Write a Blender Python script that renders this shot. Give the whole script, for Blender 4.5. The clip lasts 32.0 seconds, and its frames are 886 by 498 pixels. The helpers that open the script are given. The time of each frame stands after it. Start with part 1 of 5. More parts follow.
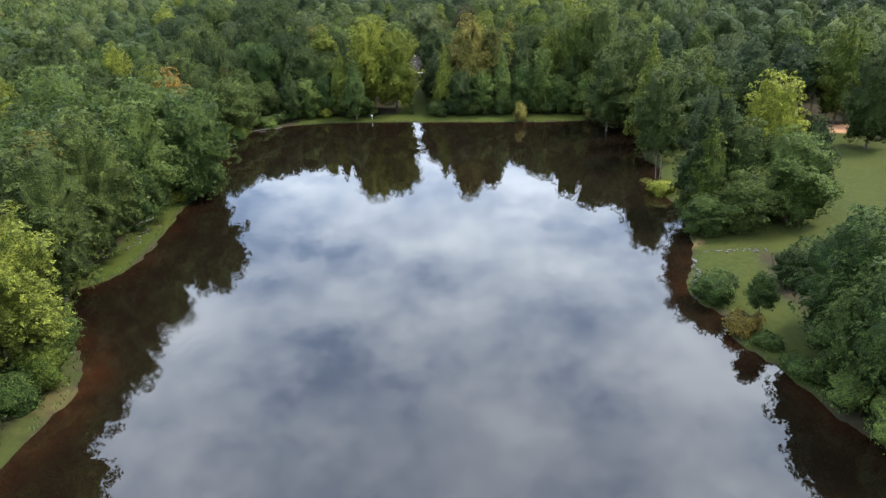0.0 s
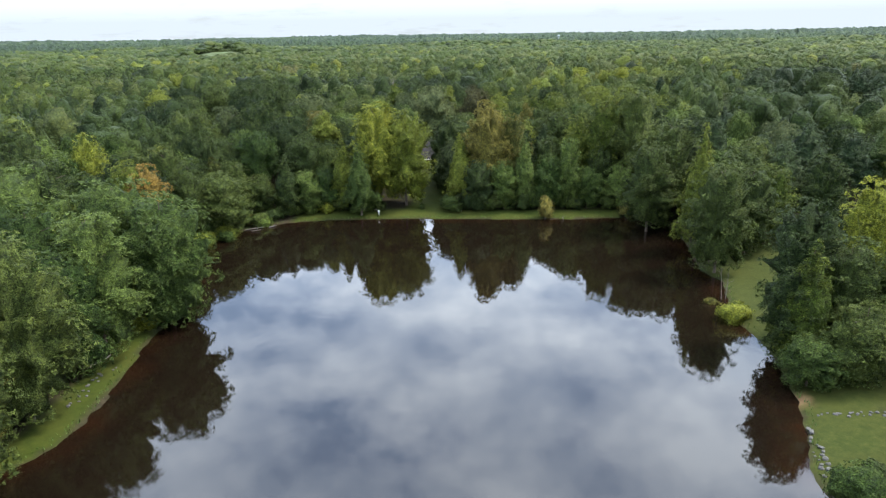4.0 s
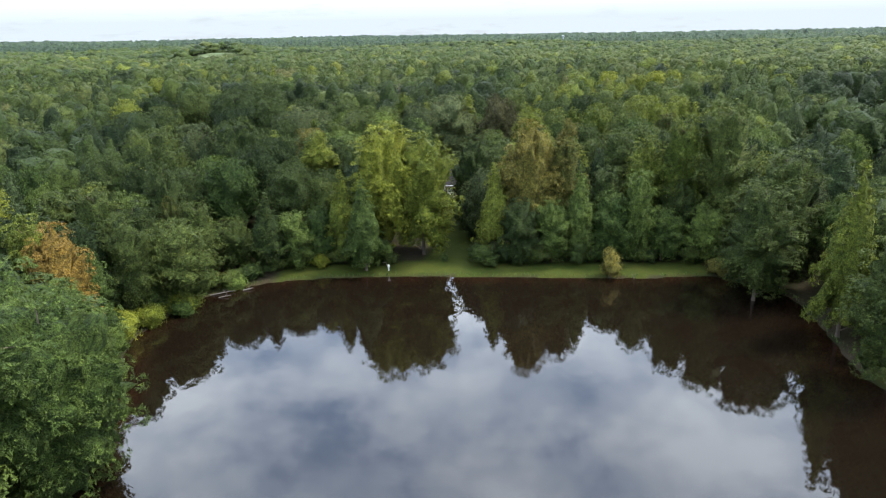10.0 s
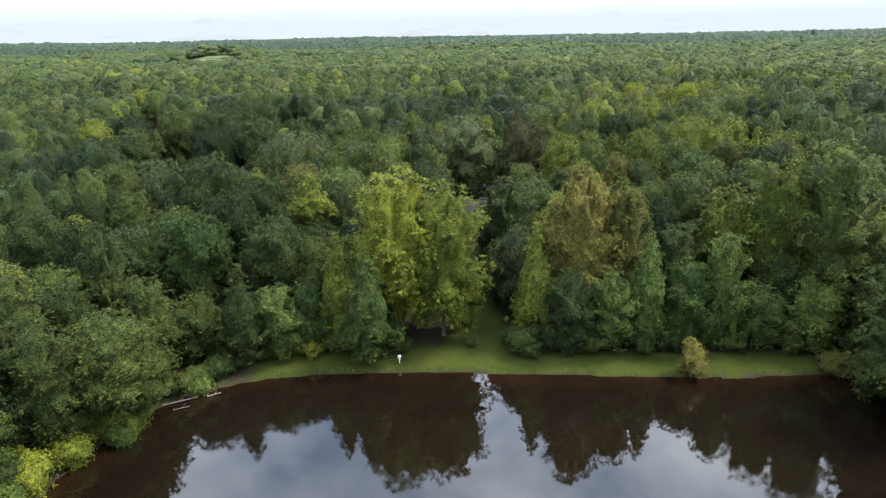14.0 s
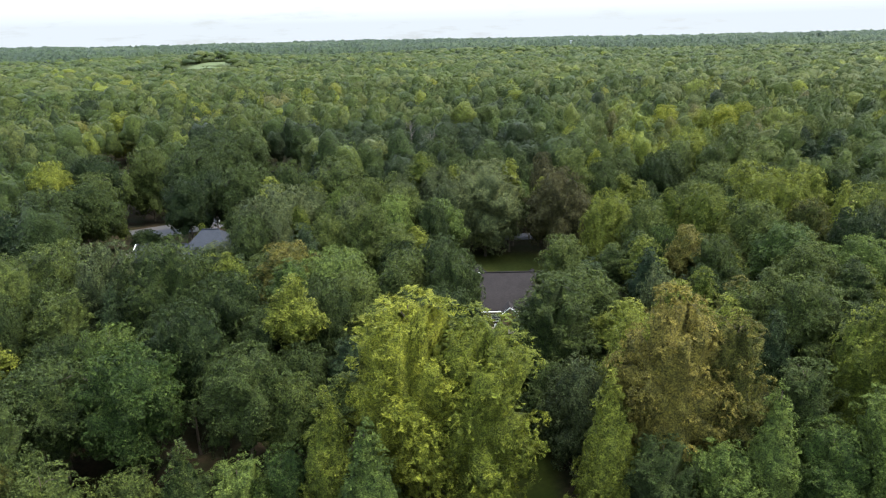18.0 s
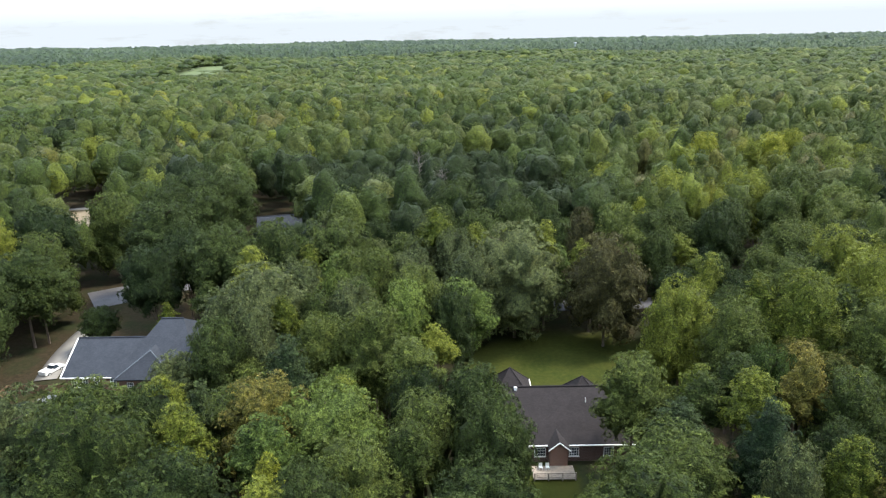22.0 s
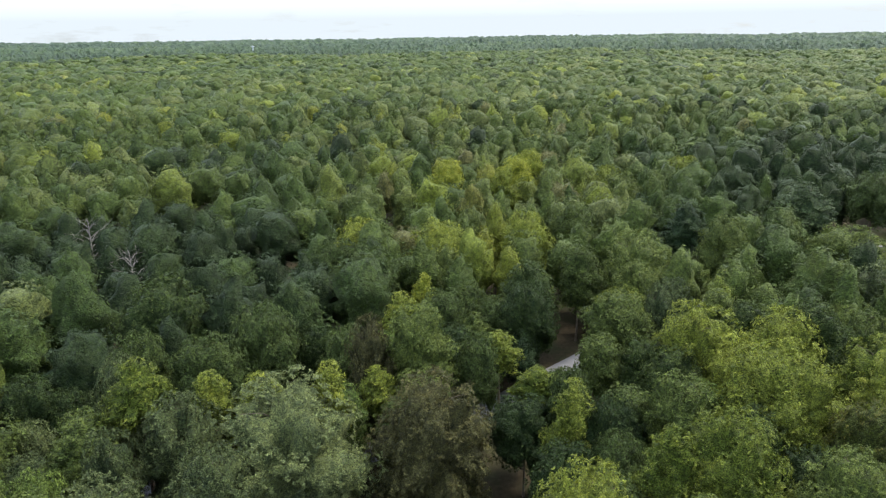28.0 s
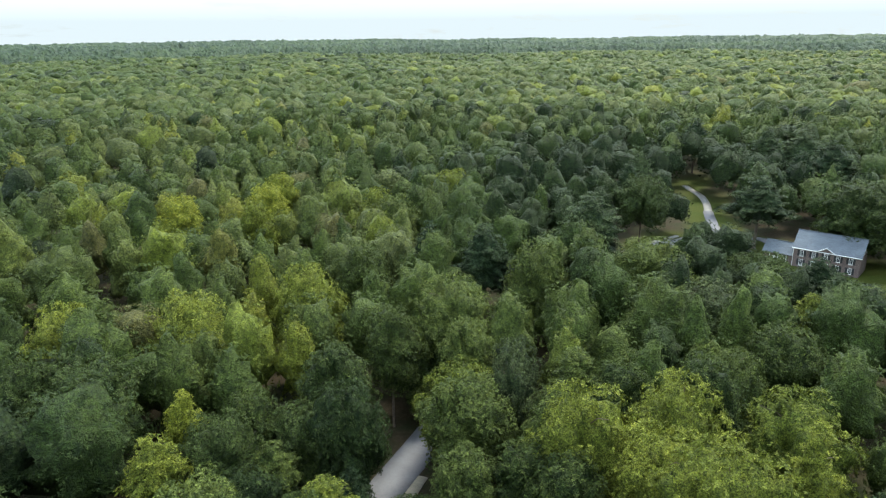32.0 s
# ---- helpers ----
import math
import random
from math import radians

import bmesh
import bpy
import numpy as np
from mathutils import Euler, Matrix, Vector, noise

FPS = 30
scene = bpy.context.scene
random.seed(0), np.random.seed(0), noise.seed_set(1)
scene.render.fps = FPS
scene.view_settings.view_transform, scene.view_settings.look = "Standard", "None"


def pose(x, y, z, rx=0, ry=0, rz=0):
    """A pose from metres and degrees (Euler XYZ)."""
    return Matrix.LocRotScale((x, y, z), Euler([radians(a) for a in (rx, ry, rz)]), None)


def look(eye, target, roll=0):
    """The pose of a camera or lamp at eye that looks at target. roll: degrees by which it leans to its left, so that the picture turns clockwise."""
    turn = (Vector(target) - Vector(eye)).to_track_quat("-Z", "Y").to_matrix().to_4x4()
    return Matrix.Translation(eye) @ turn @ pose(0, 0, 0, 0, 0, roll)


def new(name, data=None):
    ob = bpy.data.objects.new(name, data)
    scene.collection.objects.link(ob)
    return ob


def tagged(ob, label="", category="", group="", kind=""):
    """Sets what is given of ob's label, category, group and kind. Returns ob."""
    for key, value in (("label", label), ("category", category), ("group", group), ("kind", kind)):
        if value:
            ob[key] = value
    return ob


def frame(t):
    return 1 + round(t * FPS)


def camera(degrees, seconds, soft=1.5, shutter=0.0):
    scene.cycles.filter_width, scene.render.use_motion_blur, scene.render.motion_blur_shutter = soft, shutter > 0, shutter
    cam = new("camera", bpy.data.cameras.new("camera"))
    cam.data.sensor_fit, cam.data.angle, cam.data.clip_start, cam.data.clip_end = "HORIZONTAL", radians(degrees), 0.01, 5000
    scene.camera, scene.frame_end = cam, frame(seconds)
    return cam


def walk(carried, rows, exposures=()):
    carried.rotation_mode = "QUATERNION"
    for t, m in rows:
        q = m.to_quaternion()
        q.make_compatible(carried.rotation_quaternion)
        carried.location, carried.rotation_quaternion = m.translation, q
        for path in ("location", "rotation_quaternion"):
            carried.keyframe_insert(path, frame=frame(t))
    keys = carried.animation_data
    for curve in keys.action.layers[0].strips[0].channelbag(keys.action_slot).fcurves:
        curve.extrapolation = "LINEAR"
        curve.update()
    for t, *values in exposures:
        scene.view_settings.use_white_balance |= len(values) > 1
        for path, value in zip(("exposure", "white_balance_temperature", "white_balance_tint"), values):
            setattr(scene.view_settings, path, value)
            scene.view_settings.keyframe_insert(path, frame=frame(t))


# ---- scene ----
cam = camera(65.9, 32.0, 1.25)
METRES, EYE, TILT, LEAN, TURN = 280.0, 45.2, -23.3, 1.0, 0.0
ROWS = [
    (0, 0, 0, 0, 0, 0, 0),
    (0.5, -0.0018, 0.0111, 0.0046, -0.01, 0.9, 0.02),
    (1, -0.0038, 0.0222, 0.0092, -0.03, 1.81, 0.03),
    (1.5, -0.0057, 0.0333, 0.014, -0.06, 2.74, 0.05),
    (2, -0.0076, 0.044, 0.0191, -0.07, 3.6, 0.05),
    (2.5, -0.0098, 0.0547, 0.0246, -0.09, 4.54, 0.04),
    (3, -0.0119, 0.0652, 0.0302, -0.1, 5.65, 0.01),
    (3.5, -0.0139, 0.0757, 0.0356, -0.11, 5.8, -0.01),
    (5.5, -0.0221, 0.1199, 0.0562, -0.17, 5.86, -0.03),
    (6, -0.0239, 0.1317, 0.0615, -0.16, 5.85, -0.01),
    (6.5, -0.0255, 0.1437, 0.0665, -0.14, 5.85, 0),
    (7, -0.0272, 0.1561, 0.0717, -0.14, 5.85, 0.02),
    (7.5, -0.0288, 0.1689, 0.0766, -0.13, 5.87, 0.03),
    (8, -0.0303, 0.182, 0.0818, -0.11, 5.85, 0.04),
    (8.5, -0.0319, 0.1952, 0.0871, -0.1, 5.84, 0.03),
    (9, -0.0336, 0.2086, 0.0923, -0.09, 5.85, 0.02),
    (9.5, -0.0352, 0.2223, 0.0979, -0.07, 5.85, 0),
    (10, -0.0369, 0.236, 0.1038, -0.07, 5.85, -0.03),
    (10.5, -0.0384, 0.25, 0.1096, -0.04, 5.85, -0.04),
    (11, -0.0401, 0.2639, 0.1157, -0.02, 5.86, -0.03),
    (11.5, -0.0416, 0.2776, 0.1225, 0.02, 5.86, -0.04),
    (12, -0.0433, 0.2913, 0.1298, 0.04, 5.87, -0.04),
    (12.5, -0.045, 0.3046, 0.1374, 0.06, 5.87, -0.04),
    (13, -0.0469, 0.3181, 0.1451, 0.06, 5.9, -0.06),
    (13.5, -0.0488, 0.3313, 0.1536, 0.06, 5.91, -0.05),
    (14, -0.0509, 0.3446, 0.1624, 0.07, 5.91, -0.06),
    (14.5, -0.053, 0.3577, 0.1717, 0.06, 5.89, -0.07),
    (16.5, -0.0596, 0.4125, 0.208, 0.13, 5.97, 0.06),
    (17, -0.0612, 0.4259, 0.2169, 0.16, 6, 0.07),
    (17.5, -0.0628, 0.4394, 0.226, 0.18, 6, 0.09),
    (18, -0.0644, 0.4529, 0.235, 0.18, 6.02, 0.09),
    (18.5, -0.066, 0.4663, 0.244, 0.21, 6.05, 0.11),
    (19, -0.0677, 0.4801, 0.2528, 0.22, 6.07, 0.09),
    (19.5, -0.0694, 0.4936, 0.2617, 0.24, 6.07, 0.1),
    (20, -0.0712, 0.5073, 0.2709, 0.23, 6.05, 0.08),
    (20.5, -0.0729, 0.5207, 0.2802, 0.24, 6.04, 0.07),
    (21, -0.0745, 0.5343, 0.2891, 0.27, 6.06, 0.06),
    (21.5, -0.0766, 0.5479, 0.2983, 0.29, 6.04, 0.04),
    (22, -0.0789, 0.5614, 0.3077, 0.27, 6.02, 0),
    (22.5, -0.0806, 0.575, 0.3174, 0.29, 6.01, -0.04),
    (23, -0.0823, 0.5886, 0.3271, 0.31, 6.02, -0.02),
    (23.5, -0.0842, 0.6025, 0.3365, 0.33, 6.03, -0.05),
    (24, -0.085, 0.6159, 0.3435, -0.62, 6.02, 0.39),
    (24.5, -0.0861, 0.6311, 0.3502, -6.86, 5.86, 2.87),
    (25, -0.0878, 0.6468, 0.357, -13.19, 5.43, 5.38),
    (25.5, -0.0887, 0.6626, 0.3642, -18.88, 4.81, 7.6),
    (26, -0.0897, 0.6784, 0.3719, -22.08, 4.36, 8.85),
    (26.5, -0.0887, 0.6943, 0.3796, -22.06, 4.37, 8.92),
    (28.5, -0.0774, 0.761, 0.4097, -24.55, 3.98, 10.04),
    (29, -0.0727, 0.777, 0.4169, -26.12, 3.71, 10.64),
    (29.5, -0.0675, 0.793, 0.4238, -30.2, 2.97, 12.05),
    (30, -0.0623, 0.8088, 0.4303, -34.03, 2.2, 13.35),
    (30.5, -0.0561, 0.8245, 0.4363, -37.08, 1.55, 14.38),
    (31, -0.0491, 0.8399, 0.442, -40.16, 0.82, 15.34),
    (31.5, -0.0412, 0.8552, 0.4474, -43.28, 0.03, 16.31),
    (32, -0.0326, 0.8702, 0.453, -46.38, -0.83, 17.24),
]
walk(cam, [(t, pose(0, 0, EYE, TILT, LEAN, TURN) @ pose(METRES * x, METRES * y, METRES * z, 90 + pitch, roll, yaw)) for t, x, y, z, yaw, pitch, roll in ROWS],
     exposures=[(0, 0.0, 6280, 9), (13, 0.0, 6320, 9.5), (18, 0.0, 6500, 10), (28, 0.0, 6480, 9), (31, 0.0, 6380, 3), (32, 0.0, 6380, 3)])

# ---- world, sun ----
world = bpy.data.worlds.new("sky")
scene.world = world
world.use_nodes = True
wn, wl = world.node_tree.nodes, world.node_tree.links
wn.clear()
SUN_HIGH, SUN_TURN = radians(56), radians(76)


def wnode(kind, **values):
    n = wn.new(kind)
    for key, value in values.items():
        n.inputs[key].default_value = value
    return n


def wmath(op, a, b):
    n = wn.new("ShaderNodeMath")
    n.operation = op
    for i, v in enumerate((a, b)):
        if isinstance(v, (int, float)):
            n.inputs[i].default_value = v
        else:
            wl.new(v, n.inputs[i])
    return n.outputs[0]


sky = wn.new("ShaderNodeTexSky")
sky.sky_type, sky.sun_disc, sky.sun_elevation, sky.sun_rotation = "NISHITA", False, SUN_HIGH, SUN_TURN
coord = wn.new("ShaderNodeTexCoord")
split = wn.new("ShaderNodeSeparateXYZ")
wl.new(coord.outputs["Generated"], split.inputs[0])
high = wmath("MAXIMUM", split.outputs["Z"], 0.0)
flat = wmath("ADD", high, 0.16)
join = wn.new("ShaderNodeCombineXYZ")
wl.new(wmath("DIVIDE", split.outputs["X"], flat), join.inputs[0])
wl.new(wmath("DIVIDE", split.outputs["Y"], flat), join.inputs[1])
cloud_a = wnode("ShaderNodeTexNoise", Scale=2.8, Detail=9.0, Roughness=0.64)
cloud_b = wnode("ShaderNodeTexNoise", Scale=0.9, Detail=4.0, Roughness=0.5)
wl.new(join.outputs[0], cloud_a.inputs["Vector"])
wl.new(join.outputs[0], cloud_b.inputs["Vector"])
mixed = wmath("ADD", wmath("MULTIPLY", cloud_a.outputs[0], 0.55), wmath("MULTIPLY", cloud_b.outputs[0], 0.45))
grey = wn.new("ShaderNodeValToRGB")
grey.color_ramp.elements[0].position, grey.color_ramp.elements[0].color = 0.42, (0.29, 0.395, 0.58, 1)
grey.color_ramp.elements[1].position, grey.color_ramp.elements[1].color = 0.59, (0.92, 1.0, 1.1, 1)
wl.new(mixed, grey.inputs[0])
level = wn.new("ShaderNodeValToRGB")
for e, (p, v) in zip([level.color_ramp.elements[0], level.color_ramp.elements[1], level.color_ramp.elements.new(0.3), level.color_ramp.elements.new(0.62)],
                     ((0.02, 0.95), (1.0, 2.3), (0.3, 4.2), (0.62, 3.9))):
    e.position, e.color = p, (v, v, v, 1)
wl.new(high, level.inputs[0])
lit = wn.new("ShaderNodeSeparateXYZ")
wl.new(coord.outputs["Generated"], split.inputs[0])
high = wmath("MAXIMUM", split.outputs["Z"], 0.0)
flat = wmath("ADD", high, 0.16)
join = wn.new("ShaderNodeCombineXYZ")
wl.new(wmath("DIVIDE", split.outputs["X"], flat), join.inputs[0])
wl.new(wmath("DIVIDE", split.outputs["Y"], flat), join.inputs[1])
cloud_a = wnode("ShaderNodeTexNoise", Scale=2.8, Detail=9.0, Roughness=0.64)
cloud_b = wnode("ShaderNodeTexNoise", Scale=0.9, Detail=4.0, Roughness=0.5)
wl.new(join.outputs[0], cloud_a.inputs["Vector"])
wl.new(join.outputs[0], cloud_b.inputs["Vector"])
mixed = wmath("ADD", wmath("MULTIPLY", cloud_a.outputs[0], 0.55), wmath("MULTIPLY", cloud_b.outputs[0], 0.45))
grey = wn.new("ShaderNodeValToRGB")
grey.color_ramp.elements[0].position, grey.color_ramp.elements[0].color = 0.42, (0.29, 0.395, 0.58, 1)
grey.color_ramp.elements[1].position, grey.color_ramp.elements[1].color = 0.59, (0.92, 1.0, 1.1, 1)
wl.new(mixed, grey.inputs[0])
level = wn.new("ShaderNodeMapRange")
level.inputs["From Min"].default_value, level.inputs["From Max"].default_value = 0.02, 0.3
level.inputs["To Min"].default_value, level.inputs["To Max"].default_value = 0.95, 4.0
wl.new(high, level.inputs["Value"])
lit = wn.new("ShaderNodeVectorMath")
lit.operation = "SCALE"
hazy = wn.new("ShaderNodeMapRange")
hazy.inputs["From Min"].default_value, hazy.inputs["From Max"].default_value = 0.06, 0.24
wl.new(high, hazy.inputs["Value"])
veil = wn.new("ShaderNodeMix")
veil.data_type = "RGBA"
veil.inputs["A"].default_value = (0.89, 0.98, 1.06, 1)
wl.new(hazy.outputs[0], veil.inputs["Factor"])
wl.new(grey.outputs[0], veil.inputs["B"])
wl.new(veil.outputs["Result"], lit.inputs[0])
wl.new(level.outputs[0], lit.inputs["Scale"])
clear = wn.new("ShaderNodeVectorMath")
clear.operation = "SCALE"
clear.inputs["Scale"].default_value = 0.12
wl.new(sky.outputs[0], clear.inputs[0])
thin = wn.new("ShaderNodeMapRange")
thin.inputs["From Min"].default_value, thin.inputs["From Max"].default_value = 0.34, 0.46
thin.inputs["To Min"].default_value, thin.inputs["To Max"].default_value = 0.75, 1.0
wl.new(mixed, thin.inputs["Value"])
blend = wn.new("ShaderNodeMix")
blend.data_type = "RGBA"
wl.new(thin.outputs[0], blend.inputs["Factor"])
wl.new(clear.outputs[0], blend.inputs["A"])
wl.new(lit.outputs[0], blend.inputs["B"])
back = wnode("ShaderNodeBackground", Strength=1.0)
wout = wn.new("ShaderNodeOutputWorld")
wl.new(blend.outputs["Result"], back.inputs[0])
wl.new(back.outputs[0], wout.inputs[0])

sun = new("sun", bpy.data.lights.new("sun", "SUN"))
sun.data.energy, sun.data.angle, sun.data.color = 7.2, radians(12), (1.0, 0.93, 0.8)
sun.matrix_world = look((80, 20, 122), (0, 0, 0))

# ---- materials ----


class Nodes:
    """A short way to wire a node material."""

    def __init__(self, name):
        self.m = bpy.data.materials.new(name)
        self.m.use_nodes = True
        self.t = self.m.node_tree
        self.t.nodes.clear()
        self.out = self.t.nodes.new("ShaderNodeOutputMaterial")

    def add(self, kind, links=None, **values):
        n = self.t.nodes.new(kind)
        for key, value in values.items():
            n.inputs[key.replace("_", " ")].default_value = value
        for key, socket in (links or {}).items():
            self.t.links.new(socket, n.inputs[key])
        return n

    def math(self, op, a, b=0.0):
        n = self.t.nodes.new("ShaderNodeMath")
        n.operation = op
        for i, v in enumerate((a, b)):
            if isinstance(v, (int, float)):
                n.inputs[i].default_value = v
            else:
                self.t.links.new(v, n.inputs[i])
        return n.outputs[0]

    def mix(self, f, a, b, mode="MIX"):
        n = self.t.nodes.new("ShaderNodeMix")
        n.data_type, n.blend_type = "RGBA", mode
        for key, v in (("Factor", f), ("A", a), ("B", b)):
            if isinstance(v, (int, float)):
                n.inputs[key].default_value = v
            elif isinstance(v, tuple):
                n.inputs[key].default_value = (*v, 1)
            else:
                self.t.links.new(v, n.inputs[key])
        return n.outputs["Result"]

    def ramp(self, f, *stops):
        n = self.t.nodes.new("ShaderNodeValToRGB")
        while len(n.color_ramp.elements) < len(stops):
            n.color_ramp.elements.new(0.5)
        for e, (p, c) in zip(n.color_ramp.elements, stops):
            e.position, e.color = p, (*c, 1) if isinstance(c, tuple) else (c, c, c, 1)
        self.t.links.new(f, n.inputs[0])
        return n.outputs[0]

    def noise(self, scale, detail=4.0, rough=0.6, where=None):
        n = self.add("ShaderNodeTexNoise", Scale=scale, Detail=detail, Roughness=rough)
        if where is not None:
            self.t.links.new(where, n.inputs["Vector"])
        return n.outputs[0]

    def attr(self, name):
        n = self.t.nodes.new("ShaderNodeAttribute")
        n.attribute_name = name
        return n.outputs["Fac"]

    def place(self):
        return self.t.nodes.new("ShaderNodeNewGeometry").outputs["Position"]

    def bump(self, f, strength=0.4, distance=0.05):
        return self.add("ShaderNodeBump", {"Height": f}, Strength=strength, Distance=distance).outputs[0]

    def end(self, colour, rough=0.8, normal=None, metal=0.0, ior=1.45, spec=0.5):
        n = self.add("ShaderNodeBsdfPrincipled", Roughness=rough, Metallic=metal, IOR=ior)
        n.inputs["Specular IOR Level"].default_value = spec
        if isinstance(colour, tuple):
            n.inputs["Base Color"].default_value = (*colour, 1)
        else:
            self.t.links.new(colour, n.inputs["Base Color"])
        if normal is not None:
            self.t.links.new(normal, n.inputs["Normal"])
        self.t.links.new(n.outputs[0], self.out.inputs[0])
        return self.m


def plain(name, colour, rough=0.7, scale=3.0, vary=0.3, metal=0.0, bump=0.15):
    """A surface with grain at two scales."""
    n = Nodes(name)
    big, small = n.noise(scale, where=n.place()), n.noise(scale * 9, where=n.place())
    both = n.math("ADD", n.math("MULTIPLY", big, 0.6), n.math("MULTIPLY", small, 0.4))
    low = tuple(c * (1 - vary) for c in colour)
    top = tuple(min(1.0, c * (1 + vary)) for c in colour)
    return n.end(n.ramp(both, (0.3, low), (0.7, top)), rough, n.bump(small, bump, 0.02), metal)


def leafy(n, c, clear, size=1.0, shine=0.6, spread=1.0, hole=0.475):
    """Leaves of colour c; 'solid' is 1 on the dense inside of a crown, 0 on its loose sprays, which are broken up into leaves."""
    p = n.place()
    fine = n.noise(5.2 / size, 2.0, 0.65, p)
    c = n.mix(1.0, c, n.ramp(fine, (0.32, 1 - 0.6 * spread), (0.68, 1 + 0.75 * spread)), "MULTIPLY")
    c = n.mix(1.0, c, n.ramp(n.noise(1.3 / size ** 0.5, 3.0, 0.6, p), (0.35, (0.6, 0.64, 0.7)), (0.65, (1.38, 1.33, 1.15))), "MULTIPLY")
    b = n.add("ShaderNodeBsdfPrincipled", {"Base Color": c, "Normal": n.bump(n.math("ADD", fine, n.noise(1.9 / size ** 0.5, 2.0, 0.6, p)), 0.9, 0.5 * size)}, Roughness=shine)
    b.inputs["Specular IOR Level"].default_value = 0.12
    thin = n.add("ShaderNodeBsdfTranslucent", {"Color": c})
    both = n.add("ShaderNodeMixShader", {1: b.outputs[0], 2: thin.outputs[0]})
    both.inputs[0].default_value = clear
    gap = n.math("MULTIPLY", n.math("LESS_THAN", n.noise(4.4 / size, 3.0, 0.7, p), hole), n.math("SUBTRACT", 1.0, n.attr("solid")))
    cut = n.add("ShaderNodeMixShader", {0: gap, 1: both.outputs[0], 2: n.add("ShaderNodeBsdfTransparent").outputs[0]})
    n.t.links.new(cut.outputs[0], n.out.inputs[0])
    return n.m


def foliage(name, low, top, clear=0.2):
    """Leaves: each tree, each clump and each spray a little different."""
    n = Nodes(name)
    leaf = n.t.nodes.new("ShaderNodeNewGeometry").outputs["Random Per Island"]
    tree = n.t.nodes.new("ShaderNodeObjectInfo").outputs["Random"]
    clump = n.noise(0.35, 3.0, 0.6, n.place())
    f = n.math("ADD", n.math("MULTIPLY", leaf, 0.35), n.math("MULTIPLY", clump, 0.5))
    f = n.math("ADD", f, n.math("ADD", n.math("MULTIPLY", n.math("SUBTRACT", tree, 0.5), 0.5), 0.2))
    return leafy(n, n.ramp(f, (0.3, low), (0.95, top)), clear)


LEAVES = {
    "oak": foliage("leaves_green", (0.0222, 0.0364, 0.0099), (0.0846, 0.1082, 0.0258)),
    "grey": foliage("leaves_grey_green", (0.0304, 0.0445, 0.0180), (0.0952, 0.1140, 0.0452)),
    "dark": foliage("leaves_dark_green", (0.0155, 0.0280, 0.0088), (0.0528, 0.0736, 0.0206)),
    "lime": foliage("leaves_lime", (0.0437, 0.0641, 0.0096), (0.1550, 0.1748, 0.0281)),
    "yellow": foliage("leaves_yellow_green", (0.08, 0.1, 0.014), (0.2, 0.215, 0.027)),
    "rust": foliage("leaves_rusty", (0.0419, 0.0537, 0.0124), (0.1611, 0.1374, 0.0325)),
    "brown": foliage("leaves_dull_brown", (0.0357, 0.0364, 0.0142), (0.0998, 0.0927, 0.0354)),
    "orange": foliage("leaves_orange", (0.0631, 0.0653, 0.0133), (0.2179, 0.1365, 0.0319)),
    "pine": foliage("needles", (0.0141, 0.0274, 0.0114), (0.0501, 0.0711, 0.0267), clear=0.12),
    "vine": foliage("leaves_vine", (0.0337, 0.0581, 0.0138), (0.1192, 0.1617, 0.0369)),
    "willow": foliage("leaves_willow", (0.0269, 0.0481, 0.0113), (0.0963, 0.1317, 0.0313)),
}
bark = plain("bark", (0.11, 0.085, 0.065), 0.9, 1.5, 0.45, bump=0.6)
dead_wood = plain("dead_wood", (0.13, 0.117, 0.1), 0.9, 1.5, 0.3, bump=0.5)


def woods(name, size, spread=0.5, hole=0.42):
    """Many trees in one mesh; 'tint' says which kind a tree is. With size 0, the far sheet, blue-green haze is mixed
    into the colour.
    """
    n = Nodes(name)
    leaf = n.t.nodes.new("ShaderNodeNewGeometry").outputs["Random Per Island"]
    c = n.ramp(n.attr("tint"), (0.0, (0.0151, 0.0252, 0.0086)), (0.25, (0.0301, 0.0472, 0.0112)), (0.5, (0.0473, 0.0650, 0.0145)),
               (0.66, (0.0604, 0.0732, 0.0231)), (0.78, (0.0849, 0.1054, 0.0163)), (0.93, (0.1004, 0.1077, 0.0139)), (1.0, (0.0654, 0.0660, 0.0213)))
    v = n.math("ADD", n.math("MULTIPLY", leaf, 0.45), n.math("MULTIPLY", n.noise(0.5, 4.0, 0.65, n.place()), 1.1))
    c = n.mix(1.0, c, n.ramp(v, (0.3, 0.78), (1.0, 1.34)), "MULTIPLY")
    if size:
        return leafy(n, c, 0.12, size, spread=spread, hole=hole)
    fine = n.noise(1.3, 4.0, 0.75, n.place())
    # distance haze painted in: base colour pulled toward dull blue-green
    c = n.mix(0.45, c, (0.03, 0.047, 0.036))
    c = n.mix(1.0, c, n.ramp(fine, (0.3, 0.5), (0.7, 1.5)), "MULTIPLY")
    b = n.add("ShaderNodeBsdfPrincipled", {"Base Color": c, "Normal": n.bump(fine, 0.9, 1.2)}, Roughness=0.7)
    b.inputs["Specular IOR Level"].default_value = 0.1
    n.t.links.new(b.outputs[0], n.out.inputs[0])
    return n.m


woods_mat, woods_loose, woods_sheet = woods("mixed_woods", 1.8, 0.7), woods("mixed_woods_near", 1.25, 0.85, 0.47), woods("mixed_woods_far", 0)


